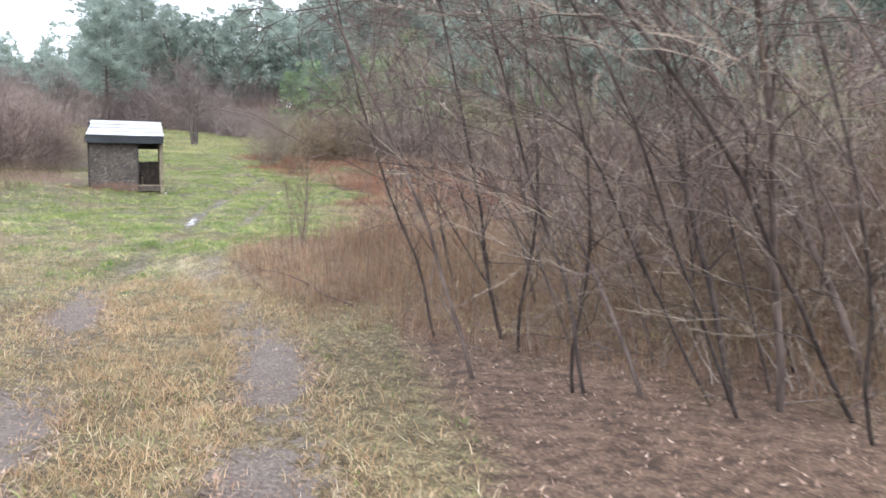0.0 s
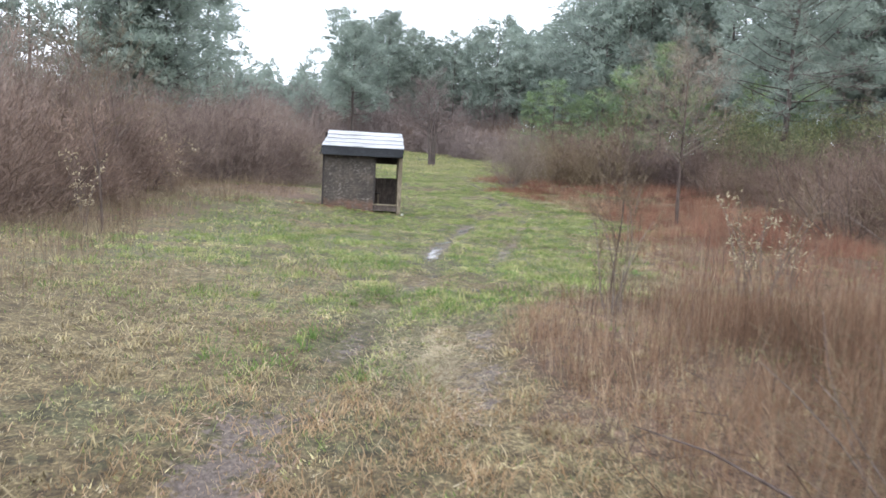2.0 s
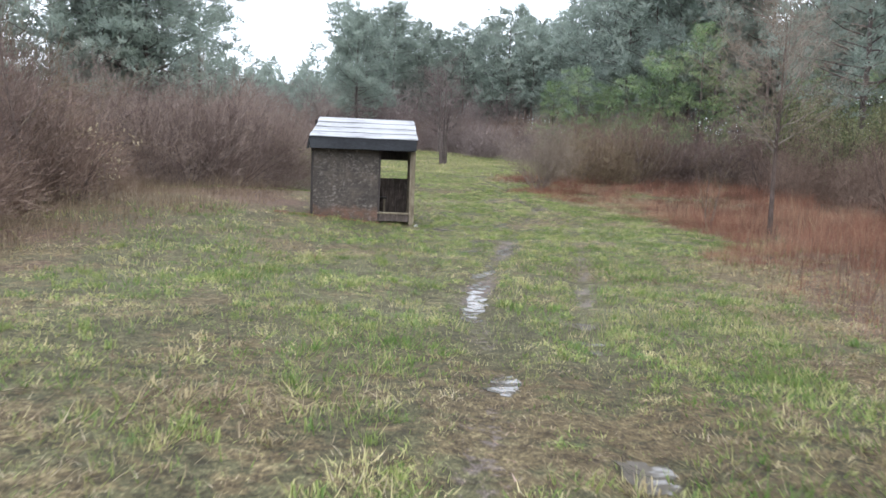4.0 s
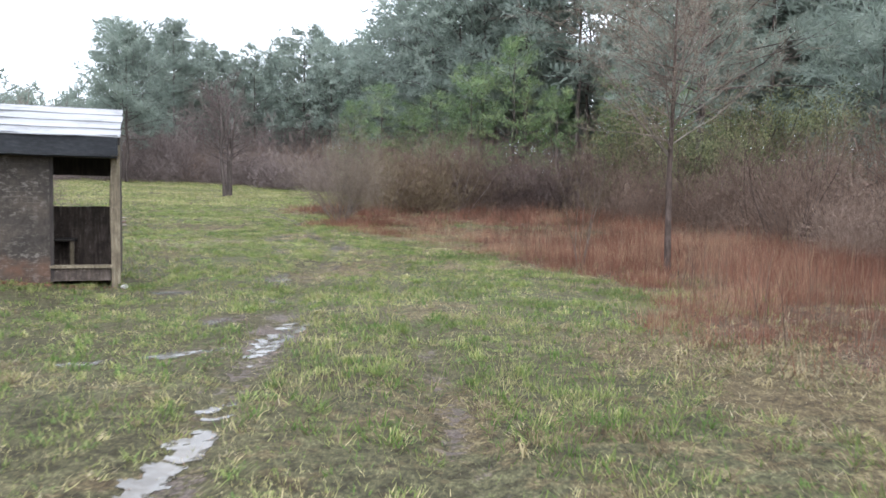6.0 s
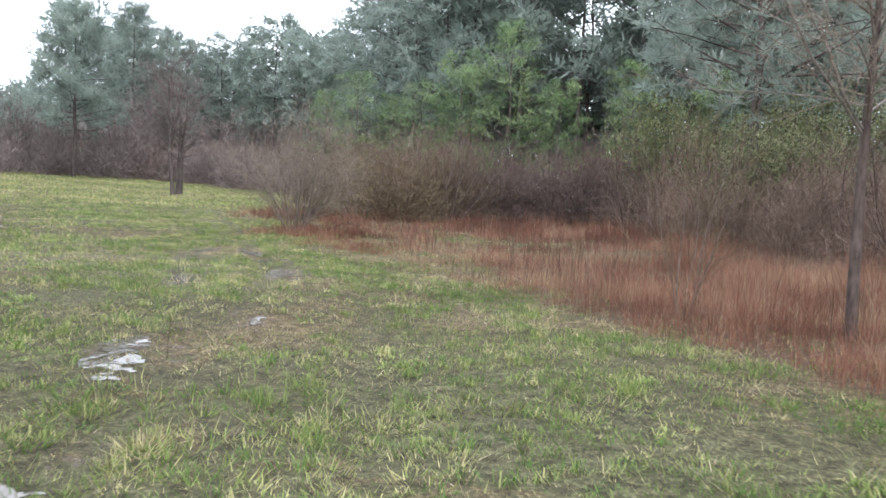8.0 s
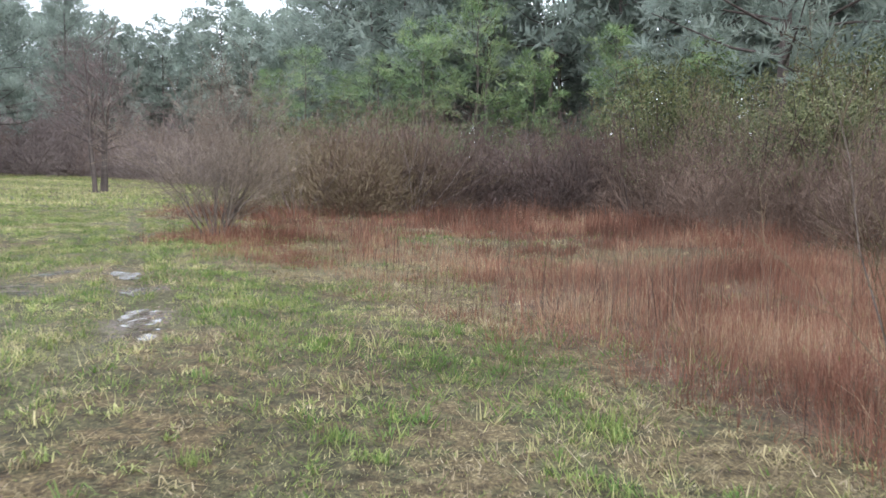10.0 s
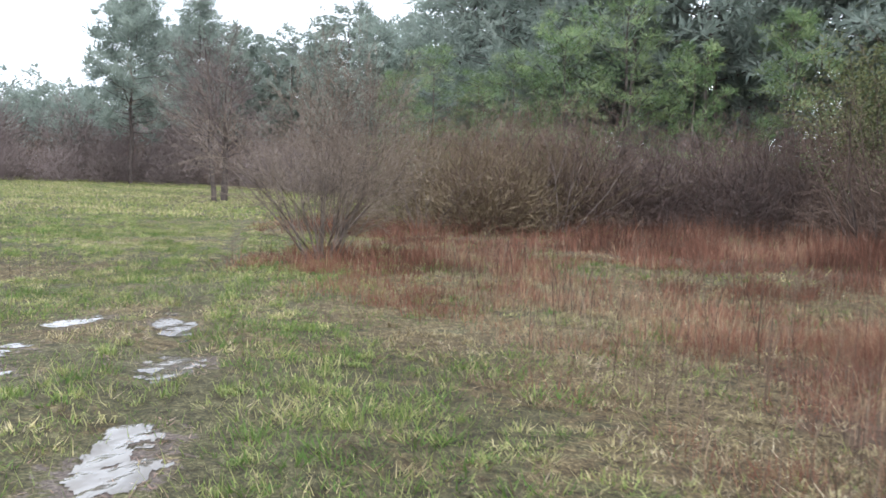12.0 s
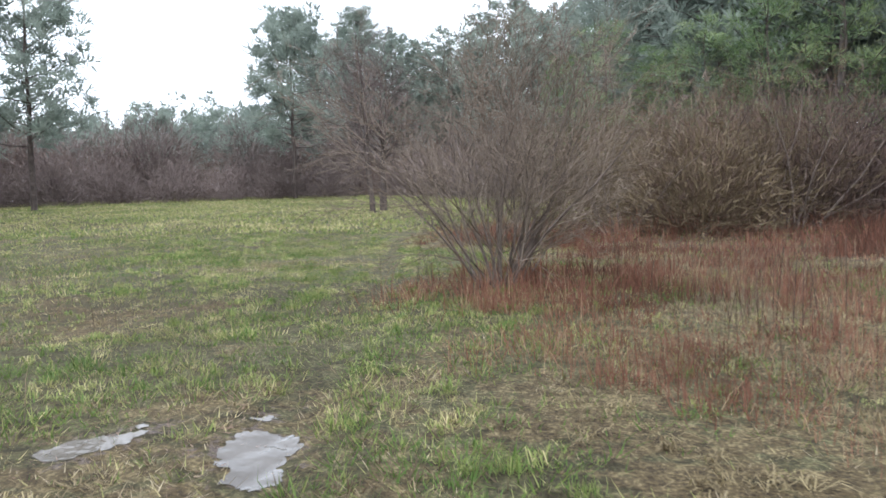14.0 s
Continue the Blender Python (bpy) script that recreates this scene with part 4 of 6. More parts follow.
MAT["ply"] = wood_material("peeling_brown_plywood", (0.040, 0.030, 0.026), (0.090, 0.070, 0.058), (0.215, 0.180, 0.155), wear=0.8)
def make_front_material():
    """Worn siding felt printed as brick, with its face flaked away in scraps."""
    n = Nodes("flaking_brick_felt", 0.75, 0.3)
    grain, blot = n.noise(26, 5, 0.7, (1, 1, 0.4)), n.noise(2.2, 4, 0.6)
    c = n.ramp(blot, [(0.36, (0.026, 0.022, 0.020)), (0.52, (0.050, 0.041, 0.034)), (0.70, (0.095, 0.074, 0.057))])
    c = n.mix(0.4, c, n.ramp(grain, [(0.3, (0.030, 0.025, 0.022)), (0.7, (0.110, 0.092, 0.078))]))
    split, join = n.t.nodes.new("ShaderNodeSeparateXYZ"), n.t.nodes.new("ShaderNodeCombineXYZ")
    n.t.links.new(n.pos, split.inputs[0])
    n.t.links.new(split.outputs["X"], join.inputs["X"])
    n.t.links.new(split.outputs["Z"], join.inputs["Y"])
    brick = n.t.nodes.new("ShaderNodeTexBrick")
    brick.inputs["Scale"].default_value, brick.inputs["Mortar Size"].default_value = 1.0, 0.009
    brick.inputs["Brick Width"].default_value, brick.inputs["Row Height"].default_value = 0.21, 0.085
    for key, v in (("Color1", 0.85), ("Color2", 1.12), ("Mortar", 0.95)):
        brick.inputs[key].default_value = (v, v, v, 1)
    n.t.links.new(join.outputs[0], brick.inputs["Vector"])
    c = n.mix(1.0, c, brick.outputs["Color"], "MULTIPLY")
    joint = n.math("MULTIPLY", brick.outputs["Fac"], n.ramp(n.noise(2.0, 4, 0.7), [(0.50, 0.0), (0.66, 0.55)]))
    c = n.mix(joint, c, (0.150, 0.130, 0.110))
    scrap = n.math("MULTIPLY", n.ramp(n.noise(9, 5, 0.75, (0.9, 1, 1.3)), [(0.52, 0.0), (0.62, 1.0)]), n.ramp(n.noise(1.7, 3, 0.6), [(0.38, 0.15), (0.60, 0.8)]))
    c = n.mix(scrap, c, (0.215, 0.195, 0.172))
    low = n.ramp(n.math("ADD", split.outputs["Z"], n.math("MULTIPLY", n.noise(2.4, 3), -0.6)), [(0.0, 0.8), (0.16, 0.0)])  # rust-red soil splashed up from the ground
    rust = n.math("MULTIPLY", low, n.ramp(n.noise(5, 4, 0.65), [(0.38, 0.2), (0.62, 0.9)]))
    c = n.mix(rust, c, (0.150, 0.078, 0.050))
    return n.color(c).bump(n.math("ADD", grain, scrap), 0.6, 0.006).mat


MAT["front_ply"] = make_front_material()
MAT["dark_ply"] = wood_material("dark_wet_plywood", (0.022, 0.018, 0.017), (0.040, 0.033, 0.030), (0.075, 0.062, 0.055), wear=0.3)
MAT["post"] = wood_material("weathered_post", (0.085, 0.065, 0.045), (0.200, 0.165, 0.115), (0.380, 0.330, 0.240), wear=0.5)
MAT["pale_board"] = wood_material("bleached_board", (0.200, 0.160, 0.140), (0.380, 0.320, 0.285), (0.560, 0.500, 0.450), wear=0.5)
MAT["tar"] = wood_material("black_tar_paper", (0.012, 0.013, 0.016), (0.022, 0.024, 0.029), (0.045, 0.048, 0.056), 0.6, (0.3, 1, 1), 0.3)


def make_roof_material():
    n = Nodes("wet_grey_roofing", 0.34, 0.5)
    streak = n.noise(6, 5, 0.6, (0.15, 1.5, 1))
    blot = n.noise(3.0, 5, 0.65)
    c = n.ramp(streak, [(0.3, (0.17, 0.17, 0.175)), (0.55, (0.27, 0.27, 0.28)), (0.8, (0.37, 0.37, 0.375))])
    c = n.mix(n.ramp(blot, [(0.55, 0.0), (0.75, 0.6)]), c, (0.09, 0.085, 0.085))
    return n.color(c).rough(n.ramp(blot, [(0.3, 0.4), (0.8, 0.65)])).bump(streak, 0.3, 0.004).mat


MAT["roofing"] = make_roof_material()


def slab(name, lo, hi, material, parent, label="", cuts=0, wobble=0.0, bevel=0.006, shift=None, seed=1):
    """A board or sheet with worn edges; wobble warps it, shift moves its points."""
    bm = bmesh.new()
    bmesh.ops.create_cube(bm, size=1.0)
    for v in bm.verts:
        v.co = Vector([lo[i] + (v.co[i] + 0.5) * (hi[i] - lo[i]) for i in range(3)])
    if cuts:
        bmesh.ops.subdivide_edges(bm, edges=bm.edges[:], cuts=cuts, use_grid_fill=True)
        for v in bm.verts:
            p = v.co * 1.7 + Vector((seed, seed * 2, 0))
            v.co += Vector((noise.noise(p), noise.noise(p + Vector((9, 0, 0))), noise.noise(p + Vector((0, 9, 0))))) * wobble
    if shift:
        for v in bm.verts:
            v.co = shift(v.co)
    if not cuts:
        bmesh.ops.bevel(bm, geom=bm.edges[:], offset=min(bevel, 0.3 * min(hi[i] - lo[i] for i in range(3))), segments=2, affect="EDGES", profile=0.7)
    me = bpy.data.meshes.new(name)
    bm.to_mesh(me)
    bm.free()
    return part(name, me, material, parent, label)


# shelter's own axes: x runs along the front from the open corner post to the closed end, y to the back
shelter = new("wooden_shelter")
tagged(shelter, "small weathered plywood field shelter with grey lean roof", "shed")
SH = Matrix.Translation((-12.34, 34.02, -1.40)) @ Euler((0, 0, radians(204.5))).to_matrix().to_4x4() @ Matrix.Diagonal((1, -1, 1, 1))
W, D, R = 2.66, 1.42, -0.13  # length, depth, and where the open corner stands


def roof_z(y):
    return 2.30 + 0.325 * (y + 0.33)


def taper(c):
    """The roof's closed end runs in toward the back."""
    k = max(0.0, (c.x - 1.0) / (W - 1.0))
    return Vector((c.x - 0.10 * k * (c.y + 0.35), c.y, c.z))


slab("front_wall", (0.80, 0.0, 0.03), (W - 0.04, 0.025, 2.28), MAT["front_ply"], shelter, "front sheet of flaking dark brick-patterned felt", 10, 0.02)
slab("end_wall", (W - 0.03, 0.03, 0.05), (W, D - 0.03, 2.33), MAT["ply"], shelter, "", 8, 0.012, shift=lambda c: Vector((c.x, c.y, c.z * (1 + 0.075 * c.y))))
slab("side_panel", (R - 0.03, 0.09, 0.06), (R - 0.005, D - 0.02, 2.33), MAT["ply"], shelter, "dark brown plywood side sheet", 8, 0.012, shift=lambda c: Vector((c.x, c.y, c.z * (1 + 0.085 * c.y))))
slab("back_board", (R + 0.02, D - 0.03, 0.10), (W - 0.05, D - 0.005, 1.20), MAT["ply"], shelter, "low brown plywood back sheet", 8, 0.012, seed=3)
slab("back_header", (R, D - 0.03, 1.73), (W - 0.05, D - 0.005, 2.80), MAT["dark_ply"], shelter, "", 6, 0.008, seed=4)
for px, py, top in ((R, 0.0, 2.36), (0.80, 0.03, 2.36), (W - 0.09, 0.03, 2.36), (R, D - 0.12, 2.80), (W - 0.09, D - 0.12, 2.80)):
    slab("post", (px - 0.005, py - 0.005, -0.06), (px + 0.085, py + 0.085, top), MAT["post"] if px < 0.5 else MAT["dark_ply"], shelter, "pale weathered corner post" if px < 0.5 and py < 0.5 else "")
slab("fascia", (-0.17, -0.345, 1.99), (W + 0.03, -0.325, 2.31), MAT["tar"], shelter, "black tar paper hanging under the eave", 12, 0.035)
slab("eave_return", (W + 0.02, -0.33, 1.98), (W + 0.045, 0.45, 2.30), MAT["tar"], shelter, "loose flap of black tar paper", 6, 0.03, shift=lambda c: Vector((c.x + 0.22 * (2.30 - c.z), c.y, c.z)))
slab("soffit", (-0.15, -0.31, 1.99), (W, 0.0, 2.01), MAT["tar"], shelter)
slab("header_beam", (R, 0.09, 1.98), (W - 0.1, 0.13, 2.14), MAT["dark_ply"], shelter)
for k in range(5):
    rx = 0.02 + k * (W - 0.16) / 4
    slab("rafter", (rx, -0.30, -0.10), (rx + 0.045, D + 0.18, -0.012), MAT["dark_ply"], shelter, shift=lambda c: Vector((c.x, c.y, c.z + roof_z(c.y))))
for k in range(4):
    y0 = -0.36 + k * 0.445
    slab("roof_sheet", (-0.20 + 0.012 * (k % 2), y0 - 0.02, 0.0), (W + 0.05 - 0.015 * (k % 3), y0 + 0.47, 0.016), MAT["roofing"], shelter, "wet pale grey roofing sheet", 9, 0.012, seed=k + 5, shift=lambda c, k=k, y0=y0: taper(Vector((c.x, c.y, c.z + roof_z(c.y) + 0.016 - 0.020 * (c.y - y0) / 0.47 + 0.002 * k))))
slab("back_slope", (-0.18, D + 0.03, 0.0), (W + 0.04, D + 0.36, 0.018), MAT["roofing"], shelter, "", 5, 0.008, shift=lambda c: taper(Vector((c.x, c.y, c.z + roof_z(D + 0.03) - 0.55 * (c.y - D - 0.03)))))
slab("barge_board", (-0.19, -0.30, -0.13), (-0.165, D + 0.05, -0.01), MAT["dark_ply"], shelter, shift=lambda c: Vector((c.x, c.y, c.z + roof_z(c.y))))
slab("barge_board", (W + 0.01, -0.30, -0.13), (W + 0.03, D + 0.05, -0.01), MAT["dark_ply"], shelter, shift=lambda c: taper(Vector((c.x, c.y, c.z + roof_z(c.y)))))
slab("door_sill", (R + 0.06, -0.06, 0.26), (0.84, 0.12, 0.30), MAT["post"], shelter, "worn pale plank across the opening", 3, 0.012)
slab("kick_board", (R + 0.10, -0.02, 0.06), (0.80, 0.01, 0.25), MAT["ply"], shelter, "", 4, 0.02)
slab("floor_deck", (R, 0.04, 0.05), (W - 0.04, D - 0.04, 0.10), MAT["dark_ply"], shelter)
slab("bench_top", (0.55, 0.95, 0.62), (W - 0.10, D - 0.05, 0.66), MAT["dark_ply"], shelter)
slab("bench_leg", (0.58, 0.97, 0.10), (0.64, 1.03, 0.62), MAT["post"], shelter)
slab("trim_strip", (0.775, -0.022, 0.05), (0.83, -0.003, 2.0), MAT["dark_ply"], shelter)
slab("trim_strip", (W - 0.06, -0.022, 0.02), (W + 0.01, -0.003, 2.1), MAT["dark_ply"], shelter)
slab("corner_strip", (R - 0.05, -0.03, 0.0), (R - 0.007, -0.008, 2.25), MAT["post"], shelter, "split pale corner strip", 6, 0.015)
slab("brace", (R + 0.01, 0.10, 0.28), (R + 0.06, 0.14, 2.0), MAT["post"], shelter, "leaning pale brace", 4, 0.02, shift=lambda c: Vector((c.x + 0.05 * math.sin(c.z * 1.4), c.y, c.z)))
shelter.matrix_world = SH

u, w = rs.uniform(-0.6, 3.6, 5200), np.abs(rs.normal(0, 0.22, 5200)) + 0.02
ok = rs.uniform(0, 1, len(u)) < np.clip(0.25 + 0.35 * (u - 0.4), 0.1, 1)
u, w = u[ok], w[ok]
drift_x, drift_y = -12.34 + u * math.cos(radians(204.5)) + w * math.sin(radians(24.5)), 34.02 + u * math.sin(radians(204.5)) - w * math.cos(radians(24.5))
blades("leaf_drift", drift_x, drift_y, rs.uniform(0.03, 0.08, len(u)), rs.uniform(0.02, 0.045, len(u)), rs.uniform(0.9, 1.5, len(u)), np.clip(rs.normal(0.4, 0.25, len(u)), 0, 1), MAT["sedge"], "reddish dead leaves drifted along the shelter's foot")
cup_mat = Nodes("white_plastic", 0.45, 0.4)
cup_mat.color(cup_mat.ramp(cup_mat.noise(20, 3), [(0.35, (0.62, 0.61, 0.58)), (0.65, (0.80, 0.79, 0.77))]))
bm = bmesh.new()
rings = [(0.024, 0.0), (0.026, 0.004), (0.036, 0.088), (0.039, 0.090), (0.039, 0.094), (0.034, 0.092), (0.024, 0.008)]
loops = [[bm.verts.new((r * math.cos(k * math.pi / 8), r * math.sin(k * math.pi / 8), h)) for k in range(16)] for r, h in rings]
for a, b in zip(loops, loops[1:]):
    for k in range(16):
        bm.faces.new((a[k], a[(k + 1) % 16], b[(k + 1) % 16], b[k]))
bm.faces.new(loops[0][::-1]), bm.faces.new(loops[-1])
cup_mesh = bpy.data.meshes.new("plastic_cup")
bm.to_mesh(cup_mesh)
bm.free()
cup_mesh.materials.append(cup_mat.mat)
cup = tagged(new("plastic_cup", cup_mesh), "white plastic cup dropped in grass by the post", "cup")
cup.matrix_world = Matrix.Translation((-12.08, 33.95, float(ground_z(-12.08, 33.95)) + 0.032)) @ Euler((radians(84), 0, radians(60))).to_matrix().to_4x4()

stack = new("board_stack")
tagged(stack, "low stack of bleached and reddish boards in grass", "boards")
MAT["red_board"] = wood_material("faded_red_board", (0.110, 0.055, 0.045), (0.230, 0.120, 0.100), (0.380, 0.250, 0.220), wear=0.5)
for k, (left, right, back, front, low, high, red) in enumerate(((-2.7, 0.52, -0.30, 0.30, 0.10, 0.16, 0), (-2.5, 0.50, -0.26, 0.24, 0.20, 0.25, 1), (-2.6, 0.46, -0.28, 0.26, 0.25, 0.30, 0), (-2.75, 0.30, -0.20, 0.28, 0.34, 0.38, 1), (-2.4, 0.51, -0.26, 0.16, 0.38, 0.42, 0), (-2.2, -0.1, -0.12, 0.22, 0.42, 0.46, 1))):
    slab("board", (left, back, low), (right, front, high), MAT["red_board" if red else "pale_board"], stack, "faded reddish board" if red else "", 4, 0.014, seed=k)
for px in (-2.2, -0.9, 0.28):
    slab("bearer", (px, -0.24, -0.05), (px + 0.09, 0.22, 0.10), MAT["dark_ply"], stack)
    slab("spacer", (px + 0.02, -0.2, 0.155), (px + 0.10, 0.2, 0.205), MAT["dark_ply"], stack)
stack.matrix_world = place(-20.3, 49.6, 14)


# ---- bare trees and shrubs ----
def woody(name, label, category, group, seed, stems, cfg, bark_m, twig_m, crown="crown", split=True, branch_m=None):
    """A bare shrub or tree. stems: rows of base offset, direction, length, radius."""
    rng = random.Random(seed)
    wood, twigs = Limbs() if split else Geo(), Geo()
    for p, d, ln, r in stems(rng):
        limb(wood, twigs, Vector(p), Vector(d).normalized(), ln, r, 0, cfg, rng)
    ob = new(name)
    main = "stem" if "shrub" in name or "bush" in name else "trunk"
    if split:
        for k, geo in enumerate(wood.pieces):
            kind = main if k == 0 or cfg["wood"] == 1 else "branch"
            part(kind, geo.mesh(kind), branch_m if branch_m and kind == "branch" else bark_m, ob)
    else:
        part(main, wood.mesh(main), bark_m, ob)
    part(crown, twigs.mesh(crown), twig_m, ob)
    return tagged(ob, label, category, group)


def fan(count, low, high, length, radius, spread_m):
    def stems(rng):
        for k in range(count):
            a, tilt = 2 * math.pi * (k + rng.random()) / count, radians(rng.uniform(low, high))
            yield ((math.cos(a) * spread_m * rng.random(), math.sin(a) * spread_m * rng.random(), -0.05), (math.sin(tilt) * math.cos(a), math.sin(tilt) * math.sin(a), math.cos(tilt)), length * rng.uniform(0.7, 1.1), radius * rng.uniform(0.6, 1.2))
    return stems


SHRUB = dict(kids=[6, 4, 2], seg=[4, 2, 1], sides=[4, 3, 3], wander=[0.22, 0.26, 0.25], lift=[0.05, 0.05, 0.05], angle=[42, 48, 42], ratio=[0.48, 0.52, 0.62], taper=[0.4, 0.35, 0.3], thin=[0.5, 0.5, 0.55], finest=0.0036, wood=1)
SHRUB["from"] = [0.08, 0.12, 0.2]


def copies(proto, spots):
    """Sets the prototype at the first spot and copies at the others."""
    first, *rest = spots
    for m in rest:
        copy_thing(proto, m)
    proto.matrix_world = first


def grove(poly, count, seed, gap):
    """Spots inside a polygon of the plan, kept apart."""
    rng, out = random.Random(seed), []
    xs, ys = [p[0] for p in poly], [p[1] for p in poly]
    for _ in range(count * 60):
        x, y = rng.uniform(min(xs), max(xs)), rng.uniform(min(ys), max(ys))
        if inside([x], [y], poly)[0] and all((x - a) ** 2 + (y - b) ** 2 > gap * gap for a, b in out):
            out.append((x, y))
            if len(out) == count:
                break
    return out


THICKETS = [
    ("bare_shrub", "dense brown bare shrub in the thicket", "twig_brown", "bark_dark", "shrubs along the meadow",
     [([(-11, 60.5), (-6, 66), (2, 66), (10, 64), (14, 70), (4, 74), (-6, 73), (-13, 70)], 17, 2.1, 1.4), ([(2.0, 36), (7, 36), (9, 48), (8, 58), (0, 61), (-3, 58.5), (0.5, 52.5), (3, 46)], 16, 1.9, 1.5), ([(3.2, 8), (8, 6), (9, 16), (5, 20), (3, 15)], 8, 1.5, 1.3)]),
    ("bare_shrub", "dark dense bare shrub in the thicket", "twig_dark", "bark_dark", "shrubs along the meadow",
     [([(-9, 64), (-3, 63), (4, 64), (4, 69), (-8, 69)], 8, 1.9, 1.4), ([(-26.5, 37), (-21.5, 37.5), (-20.8, 41), (-26, 43)], 8, 1.7, 1.5)]),
    ("bare_shrub", "olive-brown bare shrub with upright twigs", "twig_olive", "bark_grey", "shrubs along the meadow",
     [([(-13.5, 63), (-10, 60.5), (-8, 63), (-9, 70), (-14.5, 70)], 7, 1.8, 1.35), ([(3, 20), (8, 18), (9, 36), (3, 34)], 7, 2.0, 1.3), ([(-24, 22), (-20, 26.5), (-25, 34), (-31, 33)], 6, 2.4, 2.0)]),
    ("bare_shrub", "reddish bare shrub with hazy fine twigs", "twig_red", "bark_dark", "shrubs beyond the shelter",
     [([(-29, 37), (-22.5, 37.5), (-21.5, 44), (-27, 50), (-33, 46)], 8, 2.6, 1.7), ([(-22, 22), (-16.5, 18), (-17, 24), (-20, 31), (-25, 36), (-30, 33)], 9, 2.4, 1.2)]),
]
for k, (nm, lab, twig, brk, grp, areas) in enumerate(THICKETS):
    for v in range(2):
        proto = woody(nm, lab, "shrub", grp, 100 + 7 * k + v, fan(14, 5, 54, 2.35, 0.020, 0.45), SHRUB, MAT[brk], MAT[twig])
        rng, spots = random.Random(300 + 5 * k + v), []
        for j, (poly, count, gap, size) in enumerate(areas):
            for x, y in grove(poly, count, 40 * k + j, gap)[v::2]:
                spots.append(place(x, y, rng.uniform(0, 360), size * rng.uniform(0.85, 1.15), rng.uniform(0.85, 1.1)))
        copies(proto, spots)

# the many-stemmed bush that the track passes
BIG = dict(SHRUB, kids=[10, 6, 5], seg=[7, 3, 1], wander=[0.13, 0.2, 0.22], lift=[0.03, 0.03, 0.03], finest=0.0026, angle=[38, 44, 40])
BIG["from"] = [0.14, 0.12, 0.12]
bush = woody("bare_bush", "vase-shaped grey-brown bare bush with many stems", "bush", "", 77, fan(30, 4, 60, 2.75, 0.020, 0.26), BIG, MAT["bark_grey"], MAT["twig_grey"], split=True)
bush.matrix_world = place(*BUSH, 20, 1.18, 1, 0.03, (0, 9))

# lone bare tree at the meadow's edge
OAK = dict(kids=[46, 12, 6], seg=[9, 5, 1], sides=[7, 4, 3], wander=[0.05, 0.16, 0.22], lift=[0.02, 0.01, 0.03], angle=[70, 42, 42], ratio=[0.62, 0.42, 0.5], taper=[0.60, 0.35, 0.3], thin=[0.36, 0.5, 0.6], finest=0.0055, wood=2)
LONE = dict(OAK, kids=[48, 14, 8], wander=[0.03, 0.18, 0.26], lift=[0.02, 0.03, 0.05], angle=[62, 46, 46], ratio=[0.72, 0.36, 0.46], taper=[0.60, 0.3, 0.3], thin=[0.36, 0.5, 0.6], finest=0.0036)
LONE["from"] = [0.40, 0.12, 0.1]
OAK["from"] = [0.34, 0.2, 0.15]


def one_stem(length, radius, way=(0, 0, 1)):
    return lambda rng: [((0, 0, -0.1), way, length, radius)]


lone = woody("bare_tree", "young bare tree with spreading grey branches", "tree", "", 31, one_stem(6.2, 0.078, (0.0, 0.0, 1)), LONE, MAT["bark_dark"], MAT["twig_grey"], "crown", True, MAT["bark_pale"])
lone.matrix_world = place(-2.63, 38.65, 40, 1, 1, 0.03, (0, -2.5))
for x, y, seed, hgt, lean in ((-26.1, 77.6, 32, 8.2, (0, 2)), (-26.9, 80.4, 33, 7.4, (2, -3)), (-26.3, 79.4, 34, 6.6, (-3, 4))):
    t = woody("bare_tree", "far bare tree with brownish twigs in the meadow", "tree", "three trees in the meadow", seed, one_stem(hgt, 0.15), dict(OAK, kids=[30, 9, 5], finest=0.011, ratio=[0.58, 0.45, 0.55], angle=[60, 46, 44], wander=[0.08, 0.22, 0.26]), MAT["bark_pine"], MAT["twig_haze"], "crown")
    t.matrix_world = place(x, y, seed * 40, 1, 1, 0.05, lean)
for x, y, seed, hgt in ((-17.8, 26.3, 35, 4.6), (-2.95, 17.6, 36, 2.2), (-13.2, 20.2, 38, 3.4)):
    t = woody("sapling", "thin bare sapling at the meadow's edge", "sapling", "", seed, one_stem(hgt, 0.008 * hgt), dict(OAK, kids=[12, 5, 4], finest=0.004, angle=[35, 38, 40]), MAT["bark_dark"], MAT["twig_olive"], "crown")
    t.matrix_world = place(x, y, seed * 70)

slim = dict(SHRUB, kids=[6, 4, 3], finest=0.0028, angle=[26, 34, 36])
for x, y, seed, hgt in ((-4.35, 39.5, 37, 2.3), (-2.8, 16.6, 39, 1.5), (-1.0, 19.6, 40, 1.9), (-8.5, 24.8, 41, 0.55)):
    t = woody("bare_shrub", "slim bare shrub standing in dead grass", "shrub", "", seed, fan(6, 2, 22, hgt, 0.012, 0.12) if hgt > 1 else fan(4, 8, 40, hgt, 0.005, 0.10), slim if hgt > 1 else dict(slim, kids=[3, 2, 1]), MAT["bark_grey"], MAT["twig_olive"])
    t.matrix_world = place(x, y, seed * 70)

